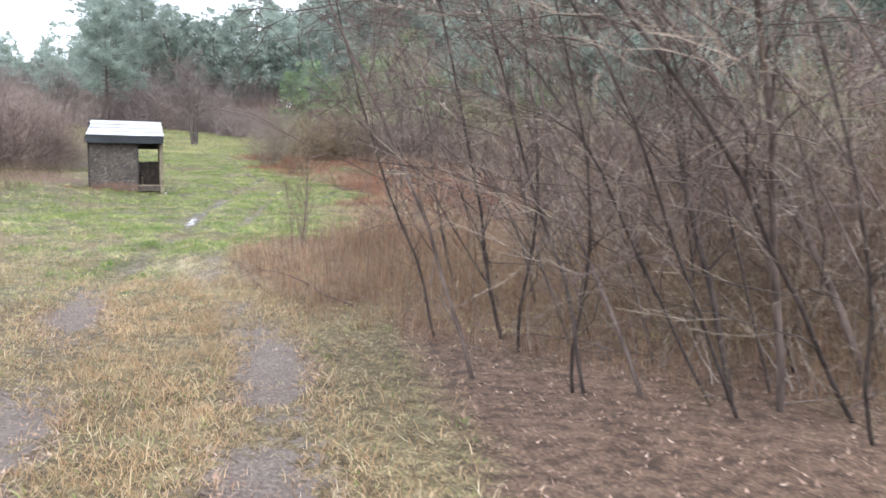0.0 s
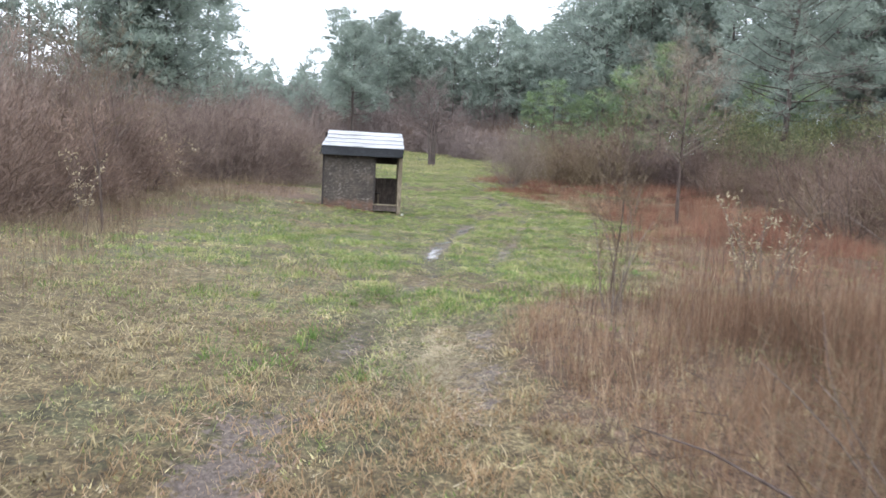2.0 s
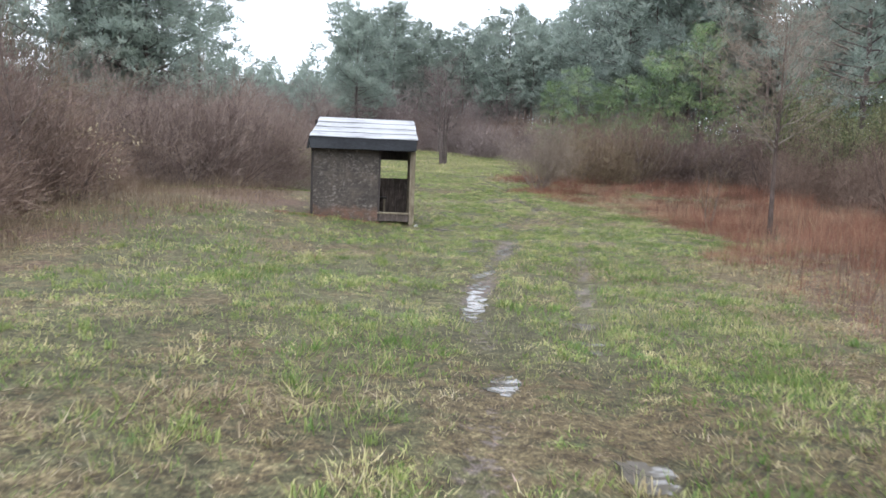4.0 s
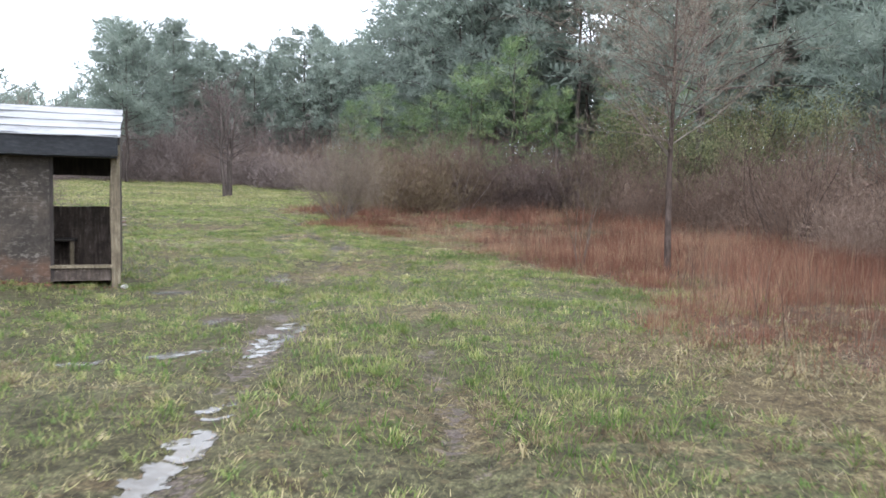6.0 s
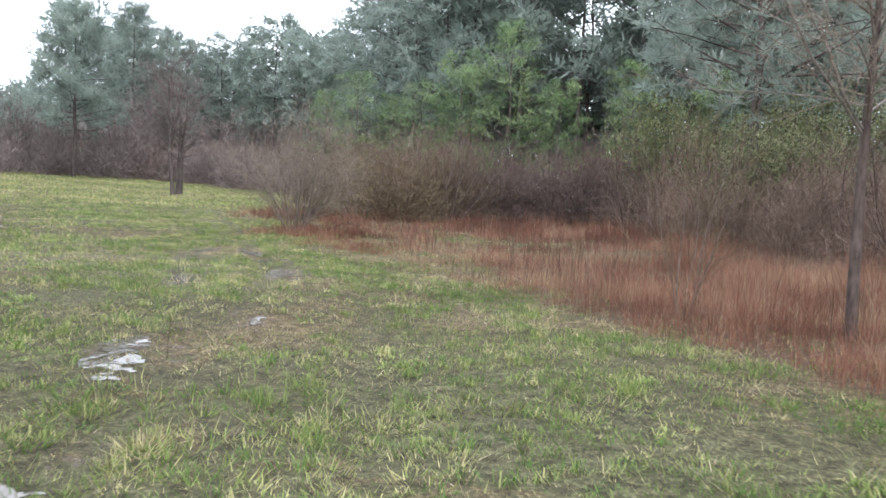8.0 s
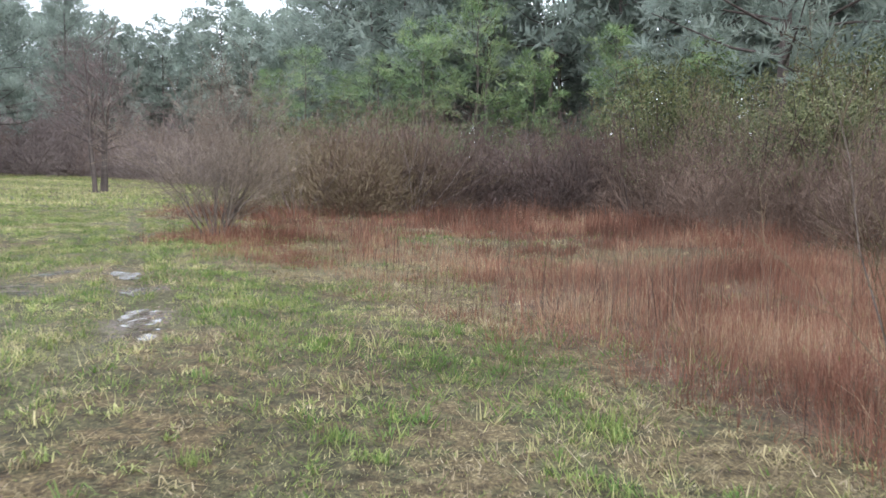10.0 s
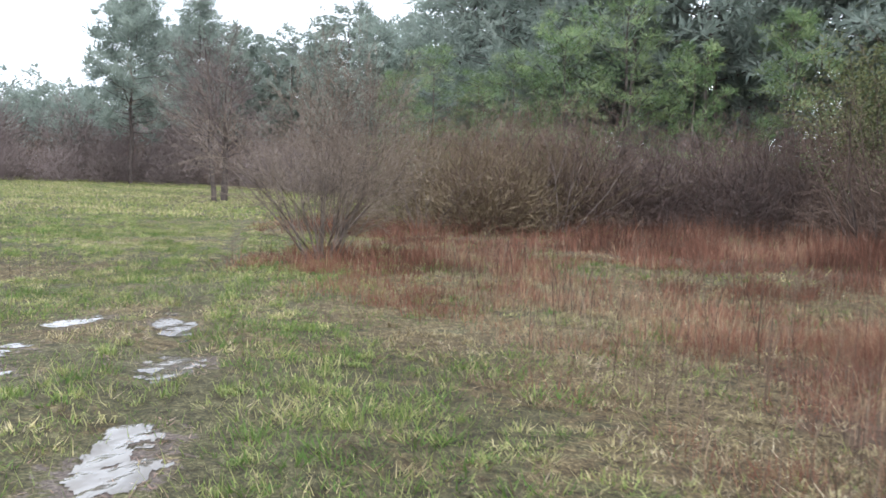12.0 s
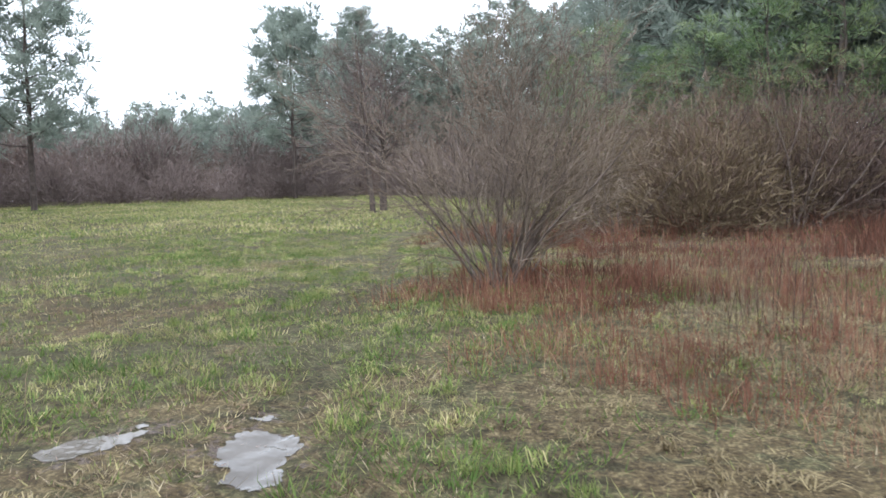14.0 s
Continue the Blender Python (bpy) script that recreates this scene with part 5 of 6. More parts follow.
rng = random.Random(44)
pale_wood, pale_leaf = Geo(), Geo()
for k in range(8):
    a = 2 * math.pi * k / 8
    path = [Vector((0, 0, -0.05))]
    d = Vector((0.25 * math.cos(a), 0.25 * math.sin(a), 1)).normalized()
    for _ in range(5):
        d = (d + rnd_dir(rng) * 0.16).normalized()
        path.append(path[-1] + d * 0.28)
    pale_wood.tube(path, [0.009 - 0.0014 * i for i in range(6)], 4)
    for _ in range(16):
        way = (rnd_dir(rng) + Vector((0, 0, 0.4))).normalized()
        pale_leaf.leaf(path[rng.randint(2, 5)] + rnd_dir(rng) * 0.09, way, way.orthogonal().normalized(), rng.uniform(0.05, 0.10), 0.035, rng.uniform(0.6, 1.0))
pale = tagged(new("leafy_shrub"), "small shrub holding pale dry leaves", "shrub")
part("stem", pale_wood.mesh("stem"), MAT["bark_grey"], pale)
part("crown", pale_leaf.mesh("crown"), MAT["straw_blade"], pale)
copies(pale, [place(-1.2, 20.4, 0, 1.15), place(-0.4, 21.6, 90, 0.9), place(-14.8, 21.5, 40, 1.2), place(-18.6, 29.5, 70, 1.3)])

branch_wood, branch_twig = Geo(), Geo()
limb(branch_wood, branch_twig, Vector((0, 0, 0.06)), Vector((1, 0.15, 0.05)).normalized(), 1.9, 0.018, 0, dict(SHRUB, kids=[7, 4, 2], lift=[-0.01, 0.02, 0.02]), rng)
branch = tagged(new("fallen_branch"), "dead fallen branch lying in the grass", "branch")
part("limb", branch_wood.mesh("limb"), MAT["bark_dark"], branch)
part("crown", branch_twig.mesh("crown"), MAT["weed"], branch)
copies(branch, [place(-15.4, 38.2, 20), place(-0.9, 10.4, 150, 0.8), place(2.0, 8.6, 200, 0.8), place(-18.5, 33.5, 80)])

# the thicket of leaning saplings beside the track
POLE = dict(kids=[20, 9, 6], seg=[14, 7, 3], sides=[6, 4, 3], wander=[0.12, 0.26, 0.30], lift=[-0.05, 0.0, 0.02], angle=[34, 42, 42], ratio=[0.34, 0.28, 0.45], taper=[0.40, 0.35, 0.3], thin=[0.40, 0.45, 0.55], finest=0.0022, wood=2)
POLE["from"] = [0.14, 0.12, 0.12]
rng = random.Random(9)
poles = [(0.45, 7.6, -2), (1.15, 7.3, -4), (1.25, 7.25, 8), (1.65, 7.15, -8), (2.1, 7.05, -12), (2.25, 7.1, 4), (2.5, 6.95, -2), (2.95, 6.8, -16), (3.4, 6.9, -8), (0.85, 8.6, 4), (0.1, 9.0, 6), (0.3, 11.2, 0), (0.9, 12.3, -4), (0.2, 13.0, 8), (1.2, 10.6, -6), (1.5, 13.6, 2), (0.7, 14.6, -4)]
poles += [(x, y, rng.uniform(-14, 12)) for x, y in grove([(1.4, 7.6), (3.0, 5.6), (7, 5), (8, 12), (6, 18), (2.6, 17), (0.6, 11.0), (-0.4, 9.6)], 46, 12, 0.6)]
pole_protos = [woody("sapling", "arching bare sapling in the trackside thicket", "sapling", "saplings in the thicket", 200 + k, lambda rng: [((0, 0, -0.1), (-0.22 - 0.35 * rng.random(), 0.12 * rng.uniform(-1, 1), 1), rng.uniform(4.6, 6.2), rng.uniform(0.013, 0.034))], POLE, MAT["bark_wet" if k % 3 else "bark_dark"], MAT["twig_grey" if k % 2 else "twig_dark"], "crown", True) for k in range(8)]
for k, proto in enumerate(pole_protos):
    copies(proto, [place(x, y, rng.uniform(-40, 40), rng.uniform(0.8, 1.15) if y < 9.6 else rng.uniform(0.55, 0.85), 1, 0.03, (rng.uniform(-8, 6), lean)) for x, y, lean in poles[k::8]])


# ---- pines ----
def pine(name, label, group, seed, height, bare, reach, needle, clump_size, trunk_r, blade_w, per=20, clumps=5, limbs=32):
    """A pine: straight trunk, whorled limbs, clumps of needles toward the limbs' ends."""
    rng = random.Random(seed)
    wood, crown, shade = Geo(), Geo(), []
    pts = [Vector((0, 0, -0.2))]
    for i in range(1, 11):
        pts.append(Vector((0.012 * height * noise.noise(Vector((seed, i * 0.6, 0))), 0.012 * height * noise.noise(Vector((seed, 0, i * 0.6))), height * i / 10)))
    wood.tube(pts, [trunk_r * (1 - 0.9 * i / 10) for i in range(11)], 7, 0.5)
    for k in range(limbs):
        u = bare + (0.985 - bare) * (k + rng.random() * 0.8) / limbs
        a = k * 2.4 + rng.uniform(-0.5, 0.5)
        v = (u - bare) / (1 - bare)
        ln = reach * math.sqrt(max(0.10, 1 - ((v - 0.38) / 0.66) ** 2)) * rng.uniform(0.65, 1.12)
        i = min(int(u * 10), 9)
        p = pts[i].lerp(pts[i + 1], u * 10 - i)
        d = Vector((math.cos(a), math.sin(a), 0.05 + 0.6 * v)).normalized()
        path = [p]
        for s in range(3):
            d = (d + rnd_dir(rng) * 0.22 + Vector((0, 0, 0.10))).normalized()
            path.append(path[-1] + d * ln / 3)
        wood.tube(path, [max(trunk_r * 0.30 * (1 - v * 0.7) * (1 - 0.8 * s / 3), 0.014) for s in range(4)], 3, 0.5)
        for c in range(clumps):
            w = 1.0 if c == 0 else rng.uniform(0.35, 1.0)
            s = min(int(w * 3), 2)
            mid = path[s].lerp(path[s + 1], w * 3 - s) + rnd_dir(rng) * ln * (0.05 if c == 0 else 0.24)
            tone, size = rng.random(), clump_size * rng.uniform(0.7, 1.3)
            for _ in range(per):
                way = (rnd_dir(rng) + d * 0.35 + Vector((0, 0, 0.35))).normalized()
                q = mid + Vector((way.x, way.y, way.z * 0.6)) * size * rng.uniform(0.0, 0.72)
                tip = q + (way + rnd_dir(rng) * 0.35).normalized() * size * rng.uniform(0.34, 0.60)
                side = way.orthogonal().normalized() * blade_w
                b = len(crown.v)
                face = (q - mid) * (0.7 / size) + Vector((mid.x, mid.y, 0)) * (0.8 / reach) + Vector((0, 0, 0.8)) + rnd_dir(rng) * 0.15
                if (side * 2).cross(tip - q + side).dot(face) < 0:
                    side = -side
                for vtx in (q - side, q + side, tip):
                    crown.v.append((vtx.x, vtx.y, vtx.z))
                    shade.append((face.x, face.y, face.z))
                crown.t += [min(1, max(0, tone + rng.uniform(-0.25, 0.25)))] * 3
                crown.f.append((b, b + 1, b + 2))
    ob = new(name)
    part("trunk", wood.mesh("trunk"), MAT["bark_pine"], ob)
    part("crown", soften(crown.mesh("crown"), shade), needle, ob)
    return tagged(ob, label, "pine tree", group)


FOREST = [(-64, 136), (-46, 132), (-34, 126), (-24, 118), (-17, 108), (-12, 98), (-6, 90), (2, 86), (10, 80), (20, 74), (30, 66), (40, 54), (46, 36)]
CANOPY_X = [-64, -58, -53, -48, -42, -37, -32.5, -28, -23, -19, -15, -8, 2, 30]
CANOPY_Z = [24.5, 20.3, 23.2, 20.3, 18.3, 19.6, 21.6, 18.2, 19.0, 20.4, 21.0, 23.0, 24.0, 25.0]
rng = random.Random(21)
f_s = np.concatenate([[0], np.cumsum([math.dist(a, b) for a, b in zip(FOREST, FOREST[1:])])])
spots, lower = [], []
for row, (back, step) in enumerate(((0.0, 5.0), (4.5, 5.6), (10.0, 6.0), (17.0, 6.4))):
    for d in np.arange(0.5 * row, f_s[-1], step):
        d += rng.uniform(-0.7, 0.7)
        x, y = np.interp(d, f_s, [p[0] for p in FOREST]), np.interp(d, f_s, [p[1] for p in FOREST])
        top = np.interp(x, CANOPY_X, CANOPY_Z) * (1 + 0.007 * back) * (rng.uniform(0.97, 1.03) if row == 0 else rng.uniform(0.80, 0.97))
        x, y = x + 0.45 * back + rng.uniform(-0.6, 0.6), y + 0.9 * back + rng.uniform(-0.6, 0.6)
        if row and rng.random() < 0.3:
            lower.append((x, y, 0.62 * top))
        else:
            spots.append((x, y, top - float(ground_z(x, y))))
spots += [(x, y, rng.uniform(17, 22)) for x, y in grove([(14, 20), (30, 14), (36, 60), (16, 58)], 8, 62, 5.5)]
spots += [(x, y, rng.uniform(17, 22)) for x, y in grove([(-72, 48), (-44, 56), (-42, 66), (-56, 74), (-74, 66)], 9, 63, 4.5)]
lower += [(x, y, rng.uniform(8, 11.5)) for x, y in grove([(11, 64), (20, 55), (25, 66), (15, 74)], 9, 67, 2.6)]
lower += [(x, y, rng.uniform(10, 14)) for x, y in grove([(20, 62), (44, 48), (44, 26), (26, 36)], 14, 66, 4)]
lower += [(x, y, rng.uniform(6.5, 10)) for x, y in grove([(-92, 108), (-62, 106), (-48, 120), (-58, 138), (-98, 128)], 17, 64, 5)]
tall = [pine("pine_tree", "tall loblolly pine with rounded crown greyed by haze", "pines behind the meadow", 400 + k, 20.0, 0.26 + 0.05 * (k % 3), 4.7 + 0.3 * (k % 3), MAT["needle"], 1.15, 0.19, 0.085, 22, 7, 36) for k in range(6)]
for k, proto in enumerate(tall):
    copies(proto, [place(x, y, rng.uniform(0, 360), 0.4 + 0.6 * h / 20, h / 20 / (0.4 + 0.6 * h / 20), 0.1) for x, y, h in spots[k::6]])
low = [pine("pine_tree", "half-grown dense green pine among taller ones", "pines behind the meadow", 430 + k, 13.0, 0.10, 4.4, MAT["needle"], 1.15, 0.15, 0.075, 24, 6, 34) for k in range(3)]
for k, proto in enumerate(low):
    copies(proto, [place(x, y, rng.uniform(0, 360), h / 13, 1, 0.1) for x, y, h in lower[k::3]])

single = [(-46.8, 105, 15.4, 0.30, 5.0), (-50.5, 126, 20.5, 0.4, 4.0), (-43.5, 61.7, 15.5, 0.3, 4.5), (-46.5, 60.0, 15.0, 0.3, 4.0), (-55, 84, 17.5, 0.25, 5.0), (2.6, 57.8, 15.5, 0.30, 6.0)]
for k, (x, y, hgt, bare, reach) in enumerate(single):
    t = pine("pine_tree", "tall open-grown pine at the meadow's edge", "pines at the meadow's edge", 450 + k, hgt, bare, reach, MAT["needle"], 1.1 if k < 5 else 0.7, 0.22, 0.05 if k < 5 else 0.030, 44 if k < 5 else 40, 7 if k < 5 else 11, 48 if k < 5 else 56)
    t.matrix_world = place(x, y, 50 * k)

young = [pine("young_pine", "young bright green bushy pine behind the thicket", "young pines", 470 + k, 8.5 + k, 0.08, 2.5, MAT["needle_young"], 0.62, 0.11, 0.024, 22, 6, 40) for k in range(2)]
ypos = [(-8.3, 76, 1.0), (-5.4, 78, 1.15), (-10.6, 75.5, 0.8), (-15.1, 80, 0.85), (-2.5, 76, 0.85), (1.5, 75, 0.9), (-12.6, 79, 0.75), (-17.5, 82, 0.75), (6, 74, 0.9)]
for k, proto in enumerate(young):
    copies(proto, [place(x, y, 77 * j, s) for j, (x, y, s) in enumerate(ypos[k::2])])


# ---- far woods and brush, past counting ----
def mounds(line, step, jitter, low, high, seed):
    r = random.Random(seed)
    out = []
    for (x0, y0), (x1, y1) in zip(line, line[1:]):
        n = max(1, int(math.dist((x0, y0), (x1, y1)) / step))
        for k in range(n):
            u = (k + r.random()) / n
            out.append((x0 + (x1 - x0) * u + r.uniform(-jitter, jitter), y0 + (y1 - y0) * u + r.uniform(-jitter, jitter), r.uniform(low, high)))
    return np.array(out)


def shards(name, base, way, length, width, tint, material, label, category, face=None):
    """Many thin pointed pieces, twigs or needles, from arrays."""
    r = np.random.RandomState(len(base) % 9973)
    side = np.cross(way, r.normal(size=way.shape))
    side *= (width / 2 / np.maximum(np.linalg.norm(side, axis=1), 1e-6))[:, None]
    if face is not None:
        side *= np.where((np.cross(side, way) * face).sum(axis=1) < 0, -1, 1)[:, None]
    v = np.stack([base - side, base + side, base + way * length[:, None]], 1)
    me = tri_mesh(name, v, np.arange(len(base))[:, None] * 3 + np.array([0, 1, 2]), np.repeat(tint, 3))
    me.materials.append(material)
    if face is not None:
        soften(me, np.repeat(face, 3, axis=0))
    return tagged(new(name, me), label, category, kind="stuff")


def brush(name, spots, per, wide, material, label, thick=(0.08, 0.15), reach=(0.25, 0.70)):
    """Lumpy domes of fine twigs that fan out from the ground."""
    r = np.random.RandomState(len(name) + len(spots))
    c = np.repeat(spots, per, axis=0)
    n = len(c)
    a, up = r.uniform(0, 2 * np.pi, n), np.arcsin(r.uniform(0.0, 1, n) ** 0.8)
    lump = 0.62 + 0.62 * vnoise(a * 1.3 + c[:, 0] * 3.1, up * 2.6 + c[:, 1] * 2.7, 94)
    k = lump * r.uniform(0.08, 1, n) ** 0.55
    dx, dy, dz = np.cos(a) * np.cos(up), np.sin(a) * np.cos(up), np.sin(up)
    rad = wide * c[:, 2] * 0.5
    x, y = c[:, 0] + dx * k * rad, c[:, 1] + dy * k * rad
    z = ground_z(x, y) + c[:, 2] * 0.86 * dz * k
    way = np.stack([dx * 0.65, dy * 0.65, 0.28 + 0.62 * dz], 1) + r.normal(0, 0.42, (n, 3))
    way /= np.linalg.norm(way, axis=1)[:, None]
    tone = np.clip(r.normal(0.44, 0.15, n) + np.repeat(r.normal(0, 0.16, len(spots)), per) + 0.5 * (lump - 0.93), 0, 1)
    return shards(name, np.stack([x, y, z], 1), way, r.uniform(*reach, n) * c[:, 2] / 4, r.uniform(*thick, n), tone, material, label, "brush")


def far_pines(name, spots, knots, per, material, label):
    r = np.random.RandomState(len(spots))
    tops = np.repeat(spots, knots, axis=0)
    n = len(tops)
    g = r.normal(size=(n, 3))
    g /= np.linalg.norm(g, axis=1)[:, None]
    g *= (r.uniform(0.35, 1, n) ** 0.5)[:, None]
    h = tops[:, 2]
    p = np.stack([tops[:, 0] + g[:, 0] * h * 0.20, tops[:, 1] + g[:, 1] * h * 0.20, ground_z(tops[:, 0], tops[:, 1]) + h * (0.62 + 0.36 * g[:, 2])], 1)
    tone = np.clip(r.normal(0.5, 0.25, n), 0, 1)
    p, tone, out = np.repeat(p, per, axis=0), np.repeat(tone, per), np.repeat(g, per, axis=0)
    way = r.normal(size=p.shape) + np.array([0, 0, 0.3])
    way /= np.linalg.norm(way, axis=1)[:, None]
    p = p + way * r.uniform(0, 0.6, len(p))[:, None]
    return shards(name, p, way, r.uniform(0.6, 1.3, len(p)), r.uniform(0.18, 0.34, len(p)), np.clip(tone + r.uniform(-0.2, 0.2, len(p)), 0, 1), material, label, "pine trees", 0.7 * out + 0.6 * way + np.array([0, 0, 0.4]))


EDGE = [(-98, 66), (-80, 92), (-57, 116), (-36, 117), (-21, 103), (-14, 93), (-5, 85), (6, 81), (16, 75), (24, 64), (22, 50), (17, 38), (14, 22), (13, 6)]
brush("far_brush", np.concatenate([mounds(EDGE, 2.0, 1.5, 3.6, 5.4, 71), mounds([(x * 1.04, y * 1.04) for x, y in EDGE], 2.6, 1.5, 4.5, 7.0, 72)]), 1050, 1.1, MAT["twig_brown"], "brown leafless brush along the wood's edge", (0.03, 0.06))
brush("far_bare_wood", np.concatenate([mounds([(-92, 62), (-80, 84), (-60, 108), (-44, 120), (-30, 122)], 2.2, 2.5, 7.0, 10.5, 95), mounds([(-112, 84), (-98, 106), (-76, 126), (-52, 134), (-36, 134)], 2.2, 2.5, 8.0, 11.5, 96), mounds([(-64, 141), (-46, 137), (-32, 130), (-22, 119), (-16, 106), (-5, 93), (6, 88), (16, 82), (26, 72), (28, 54)], 2.4, 1.5, 6.5, 9.0, 97), mounds([(20, 62), (19, 48), (17, 36), (16, 24), (16, 10)], 2.2, 1.5, 6.5, 9.5, 99)]), 1300, 0.9, MAT["twig_haze"], "leafless wood beyond the meadow, greyed by haze", (0.045, 0.085))
brush("meadow_side_wood", mounds([(-84, 78), (-80, 90), (-72, 100), (-66, 106)], 2.2, 1.5, 6.5, 9.5, 98), 2400, 1.0, MAT["twig_brown"], "brown leafless wood at the meadow's side", (0.022, 0.048))
brush("meadow_edge_brush", np.concatenate([mounds([(-84, 70), (-70, 84), (-52, 104), (-38, 110), (-24, 98), (-17, 88)], 1.6, 2.0, 3.2, 5.6, 73), mounds([(-62, 66), (-46, 54), (-38, 46), (-33, 32), (-27, 20), (-20, 8)], 1.8, 1.5, 3.2, 5.4, 74), mounds([(-104, 92), (-88, 112), (-64, 126), (-50, 128)], 2.0, 2.5, 6.0, 9.0, 78)]), 1500, 1.2, MAT["twig_haze"], "brown leafless brush at the meadow's far side", (0.028, 0.055))
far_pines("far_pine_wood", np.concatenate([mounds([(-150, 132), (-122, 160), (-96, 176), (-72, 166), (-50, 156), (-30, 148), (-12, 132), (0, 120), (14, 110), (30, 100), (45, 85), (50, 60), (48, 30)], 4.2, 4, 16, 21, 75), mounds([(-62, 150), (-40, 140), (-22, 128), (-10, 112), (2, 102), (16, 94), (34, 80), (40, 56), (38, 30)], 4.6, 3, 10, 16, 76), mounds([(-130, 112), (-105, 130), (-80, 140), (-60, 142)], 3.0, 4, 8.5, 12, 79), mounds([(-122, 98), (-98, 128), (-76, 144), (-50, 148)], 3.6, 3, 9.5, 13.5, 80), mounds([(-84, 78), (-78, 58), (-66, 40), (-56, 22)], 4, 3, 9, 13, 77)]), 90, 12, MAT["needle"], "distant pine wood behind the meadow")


def dome(poly, count, low, high, seed, gap):
    r = random.Random(seed)
    return np.array([(x, y, r.uniform(low, high)) for x, y in grove(poly, count, seed, gap)])


brush("thicket_twigs", dome([(-11, 60.5), (-6, 65), (2, 65), (10, 63), (14, 68), (-12, 70)], 24, 2.2, 4.8, 81, 1.7), 3200, 1.3, MAT["twig_brown"], "fine brown twigs filling the thicket", (0.012, 0.024))
brush("thicket_twigs_near", dome([(2.0, 34), (7, 36), (9, 48), (8, 58), (0, 60), (-3, 58.5), (0.5, 52.5), (3, 46)], 24, 2.0, 4.6, 82, 1.6), 3800, 1.3, MAT["twig_brown"], "fine brown twigs filling the thicket", (0.007, 0.015))
brush("dark_thicket_twigs", dome([(-8, 63.5), (-3, 62.5), (4, 63.5), (2, 66), (-7, 66)], 9, 3.0, 3.9, 83, 1.6), 1600, 1.3, MAT["twig_dark"], "fine dark twigs filling the thicket", (0.016, 0.034))
brush("olive_thicket_twigs", dome([(-13.5, 63), (-10, 60.5), (-8, 62.5), (-9, 68), (-14, 68)], 10, 2.8, 4.0, 84, 1.7), 1500, 1.3, MAT["twig_olive"], "fine olive twigs filling the thicket", (0.016, 0.034))
brush("red_thicket_twigs", dome([(-29, 36), (-22, 36.5), (-20.5, 43), (-27, 50), (-33, 46)], 24, 3.2, 5.6, 85, 1.9), 5200, 1.25, MAT["twig_rosy"], "hazy reddish twigs filling the thicket", (0.007, 0.016))
brush("low_thicket_twigs", dome([(-22, 22), (-15, 18), (-16, 24), (-20, 31), (-25, 36), (-30, 33)], 20, 1.8, 3.8, 86, 1.7), 3600, 1.3, MAT["twig_brown"], "hazy brown twigs filling the thicket", (0.008, 0.018))
brush("tall_thicket_twigs", dome([(-20, 20.5), (-18.2, 25), (-22, 31.5), (-30, 33), (-29, 20)], 14, 4.6, 6.6, 89, 2.0), 5000, 1.0, MAT["twig_rosy"], "tall hazy grey-brown twigs of the thicket", (0.008, 0.017))
brush("trackside_twigs", dome([(2.6, 8.5), (7, 6), (9, 16), (5, 20), (2.4, 16)], 16, 2.4, 3.8, 87, 1.3), 5200, 1.3, MAT["twig_warm"], "tangle of reddish-brown twigs behind the saplings", (0.004, 0.009), (0.12, 0.42))
brush("pale_trackside_twigs", dome([(0.6, 8.6), (3, 5.8), (6, 6), (7, 13), (1.5, 14), (-0.2, 11)], 14, 2.2, 4.2, 88, 1.0), 900, 1.2, MAT["twig_grey"], "pale dead twigs among the saplings", (0.002, 0.004), (0.05, 0.24))


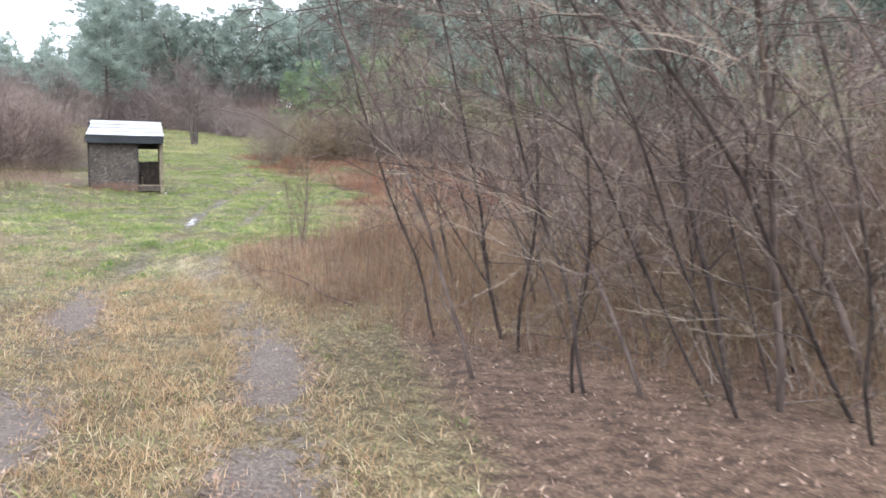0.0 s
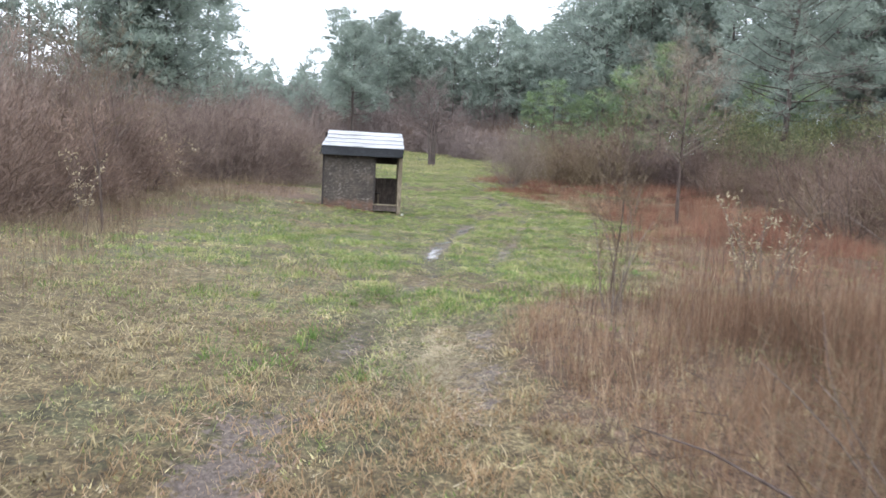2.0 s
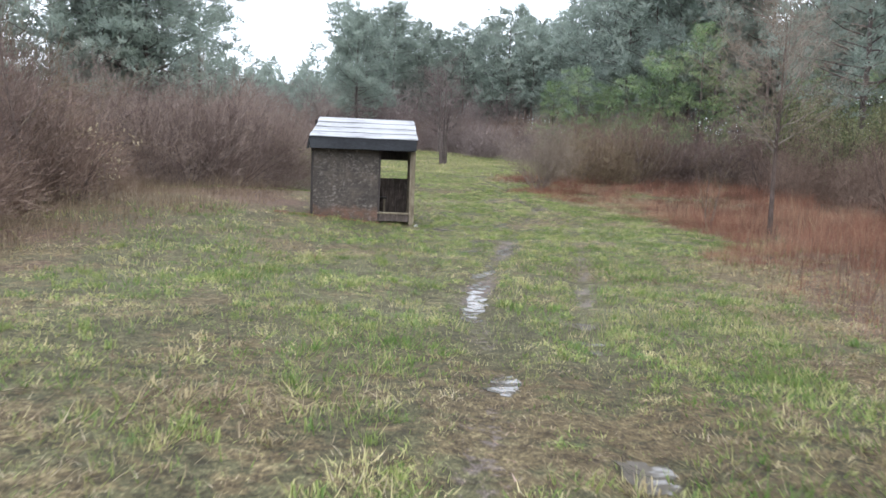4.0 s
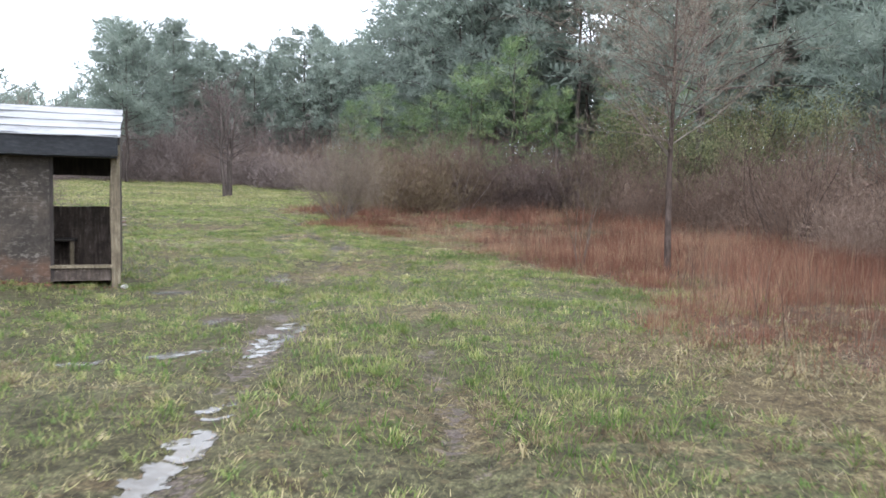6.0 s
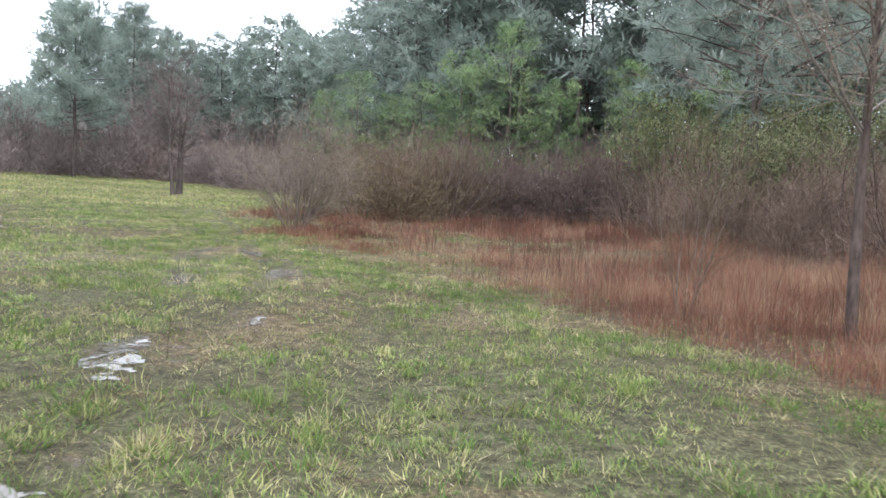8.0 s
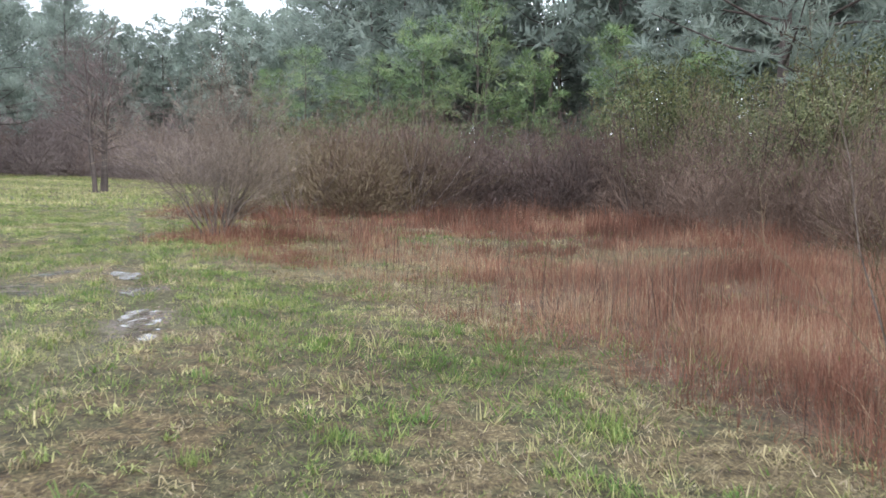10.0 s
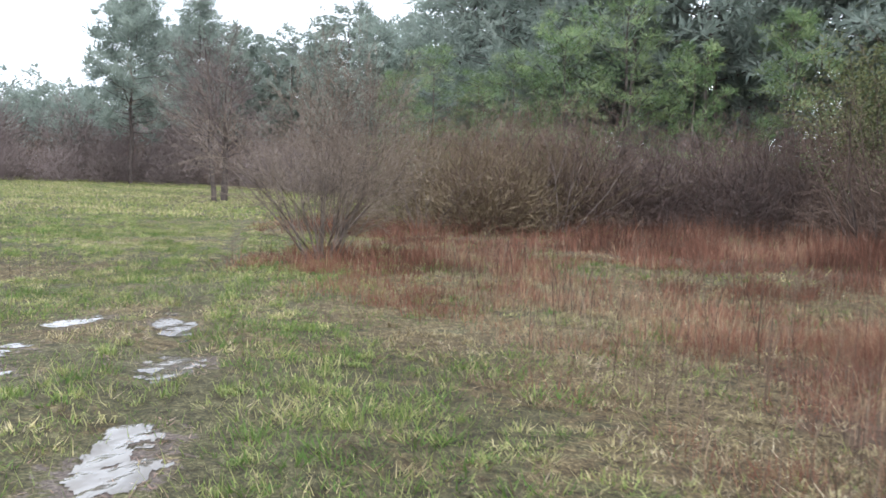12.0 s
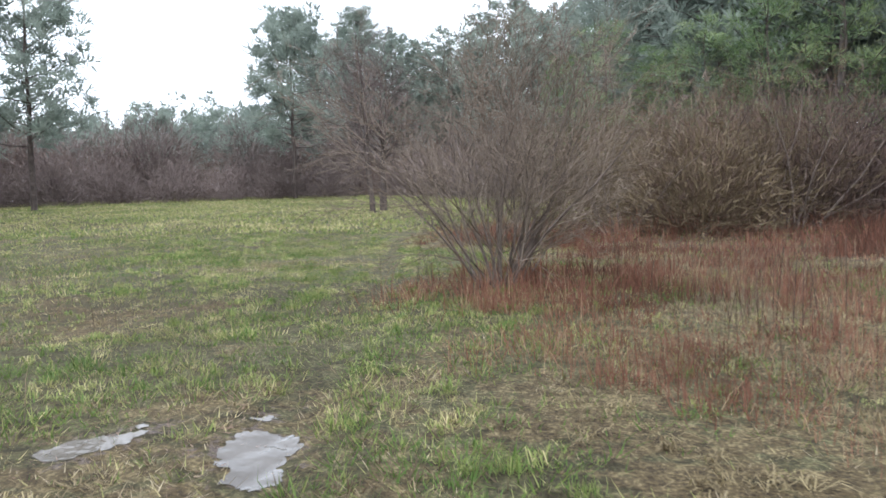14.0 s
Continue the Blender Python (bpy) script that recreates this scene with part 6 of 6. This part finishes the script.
# ---- evergreen shrubs in the thicket ----
def evergreen(seed):
    rng = random.Random(seed)
    wood, leaves = Geo(), Geo()
    for k in range(9):
        a, tilt = 2 * math.pi * (k + rng.random()) / 9, radians(rng.uniform(4, 32))
        d = Vector((math.sin(tilt) * math.cos(a), math.sin(tilt) * math.sin(a), math.cos(tilt)))
        path = [Vector((0, 0, -0.05))]
        for _ in range(5):
            d = (d + rnd_dir(rng) * 0.15).normalized()
            path.append(path[-1] + d * 0.62)
        wood.tube(path, [0.03 - 0.005 * i for i in range(6)], 4)
        for _ in range(36):
            w = rng.uniform(0.4, 1.0) * 5
            i = min(int(w), 4)
            q = path[i].lerp(path[i + 1], w - i) + rnd_dir(rng) * 0.45
            tone = rng.random()
            for _ in range(11):
                way = (rnd_dir(rng) + Vector((0, 0, 0.5))).normalized()
                leaves.leaf(q + rnd_dir(rng) * 0.16, way, way.orthogonal().normalized(), rng.uniform(0.06, 0.10), 0.032, min(1, max(0, tone + rng.uniform(-0.3, 0.3))))
    ob = new("evergreen_shrub")
    part("stem", wood.mesh("stem"), MAT["bark_dark"], ob)
    part("crown", leaves.mesh("crown"), MAT["privet"], ob)
    return tagged(ob, "olive-green leafy shrub in the bare thicket", "shrub", "evergreen shrubs")


copies(evergreen(601), [place(x, y, 63 * k, s) for k, (x, y, s) in enumerate([(0.2, 61.8, 1.5), (2.0, 61, 1.6), (3.8, 60.2, 1.65), (5.6, 59.2, 1.9), (7.6, 57.5, 1.9), (6.3, 15.5, 1.2), (4.6, 57.6, 1.7), (1.0, 63.2, 1.9), (1.5, 56.2, 1.3), (2.7, 55.8, 1.35), (3.8, 56.0, 1.3)])])
# low undergrowth where the thicket meets the track
under = woody("bare_shrub", "low tangle of bare brambles beside the track", "shrub", "brambles by the track", 640, fan(9, 10, 62, 1.5, 0.010, 0.5), dict(SHRUB, kids=[5, 3, 2], lift=[-0.05, 0.03, 0.03], finest=0.0028), MAT["bark_grey"], MAT["twig_olive"])
copies(under, [place(x, y, 50 * k, 0.6 + 0.35 * ((k * 37) % 10) / 10) for k, (x, y) in enumerate(grove([(0.9, 7.0), (3.4, 5.5), (5, 9), (4, 14), (1.2, 14.5), (-0.8, 12.2), (-0.9, 9.8)], 26, 641, 0.6))])
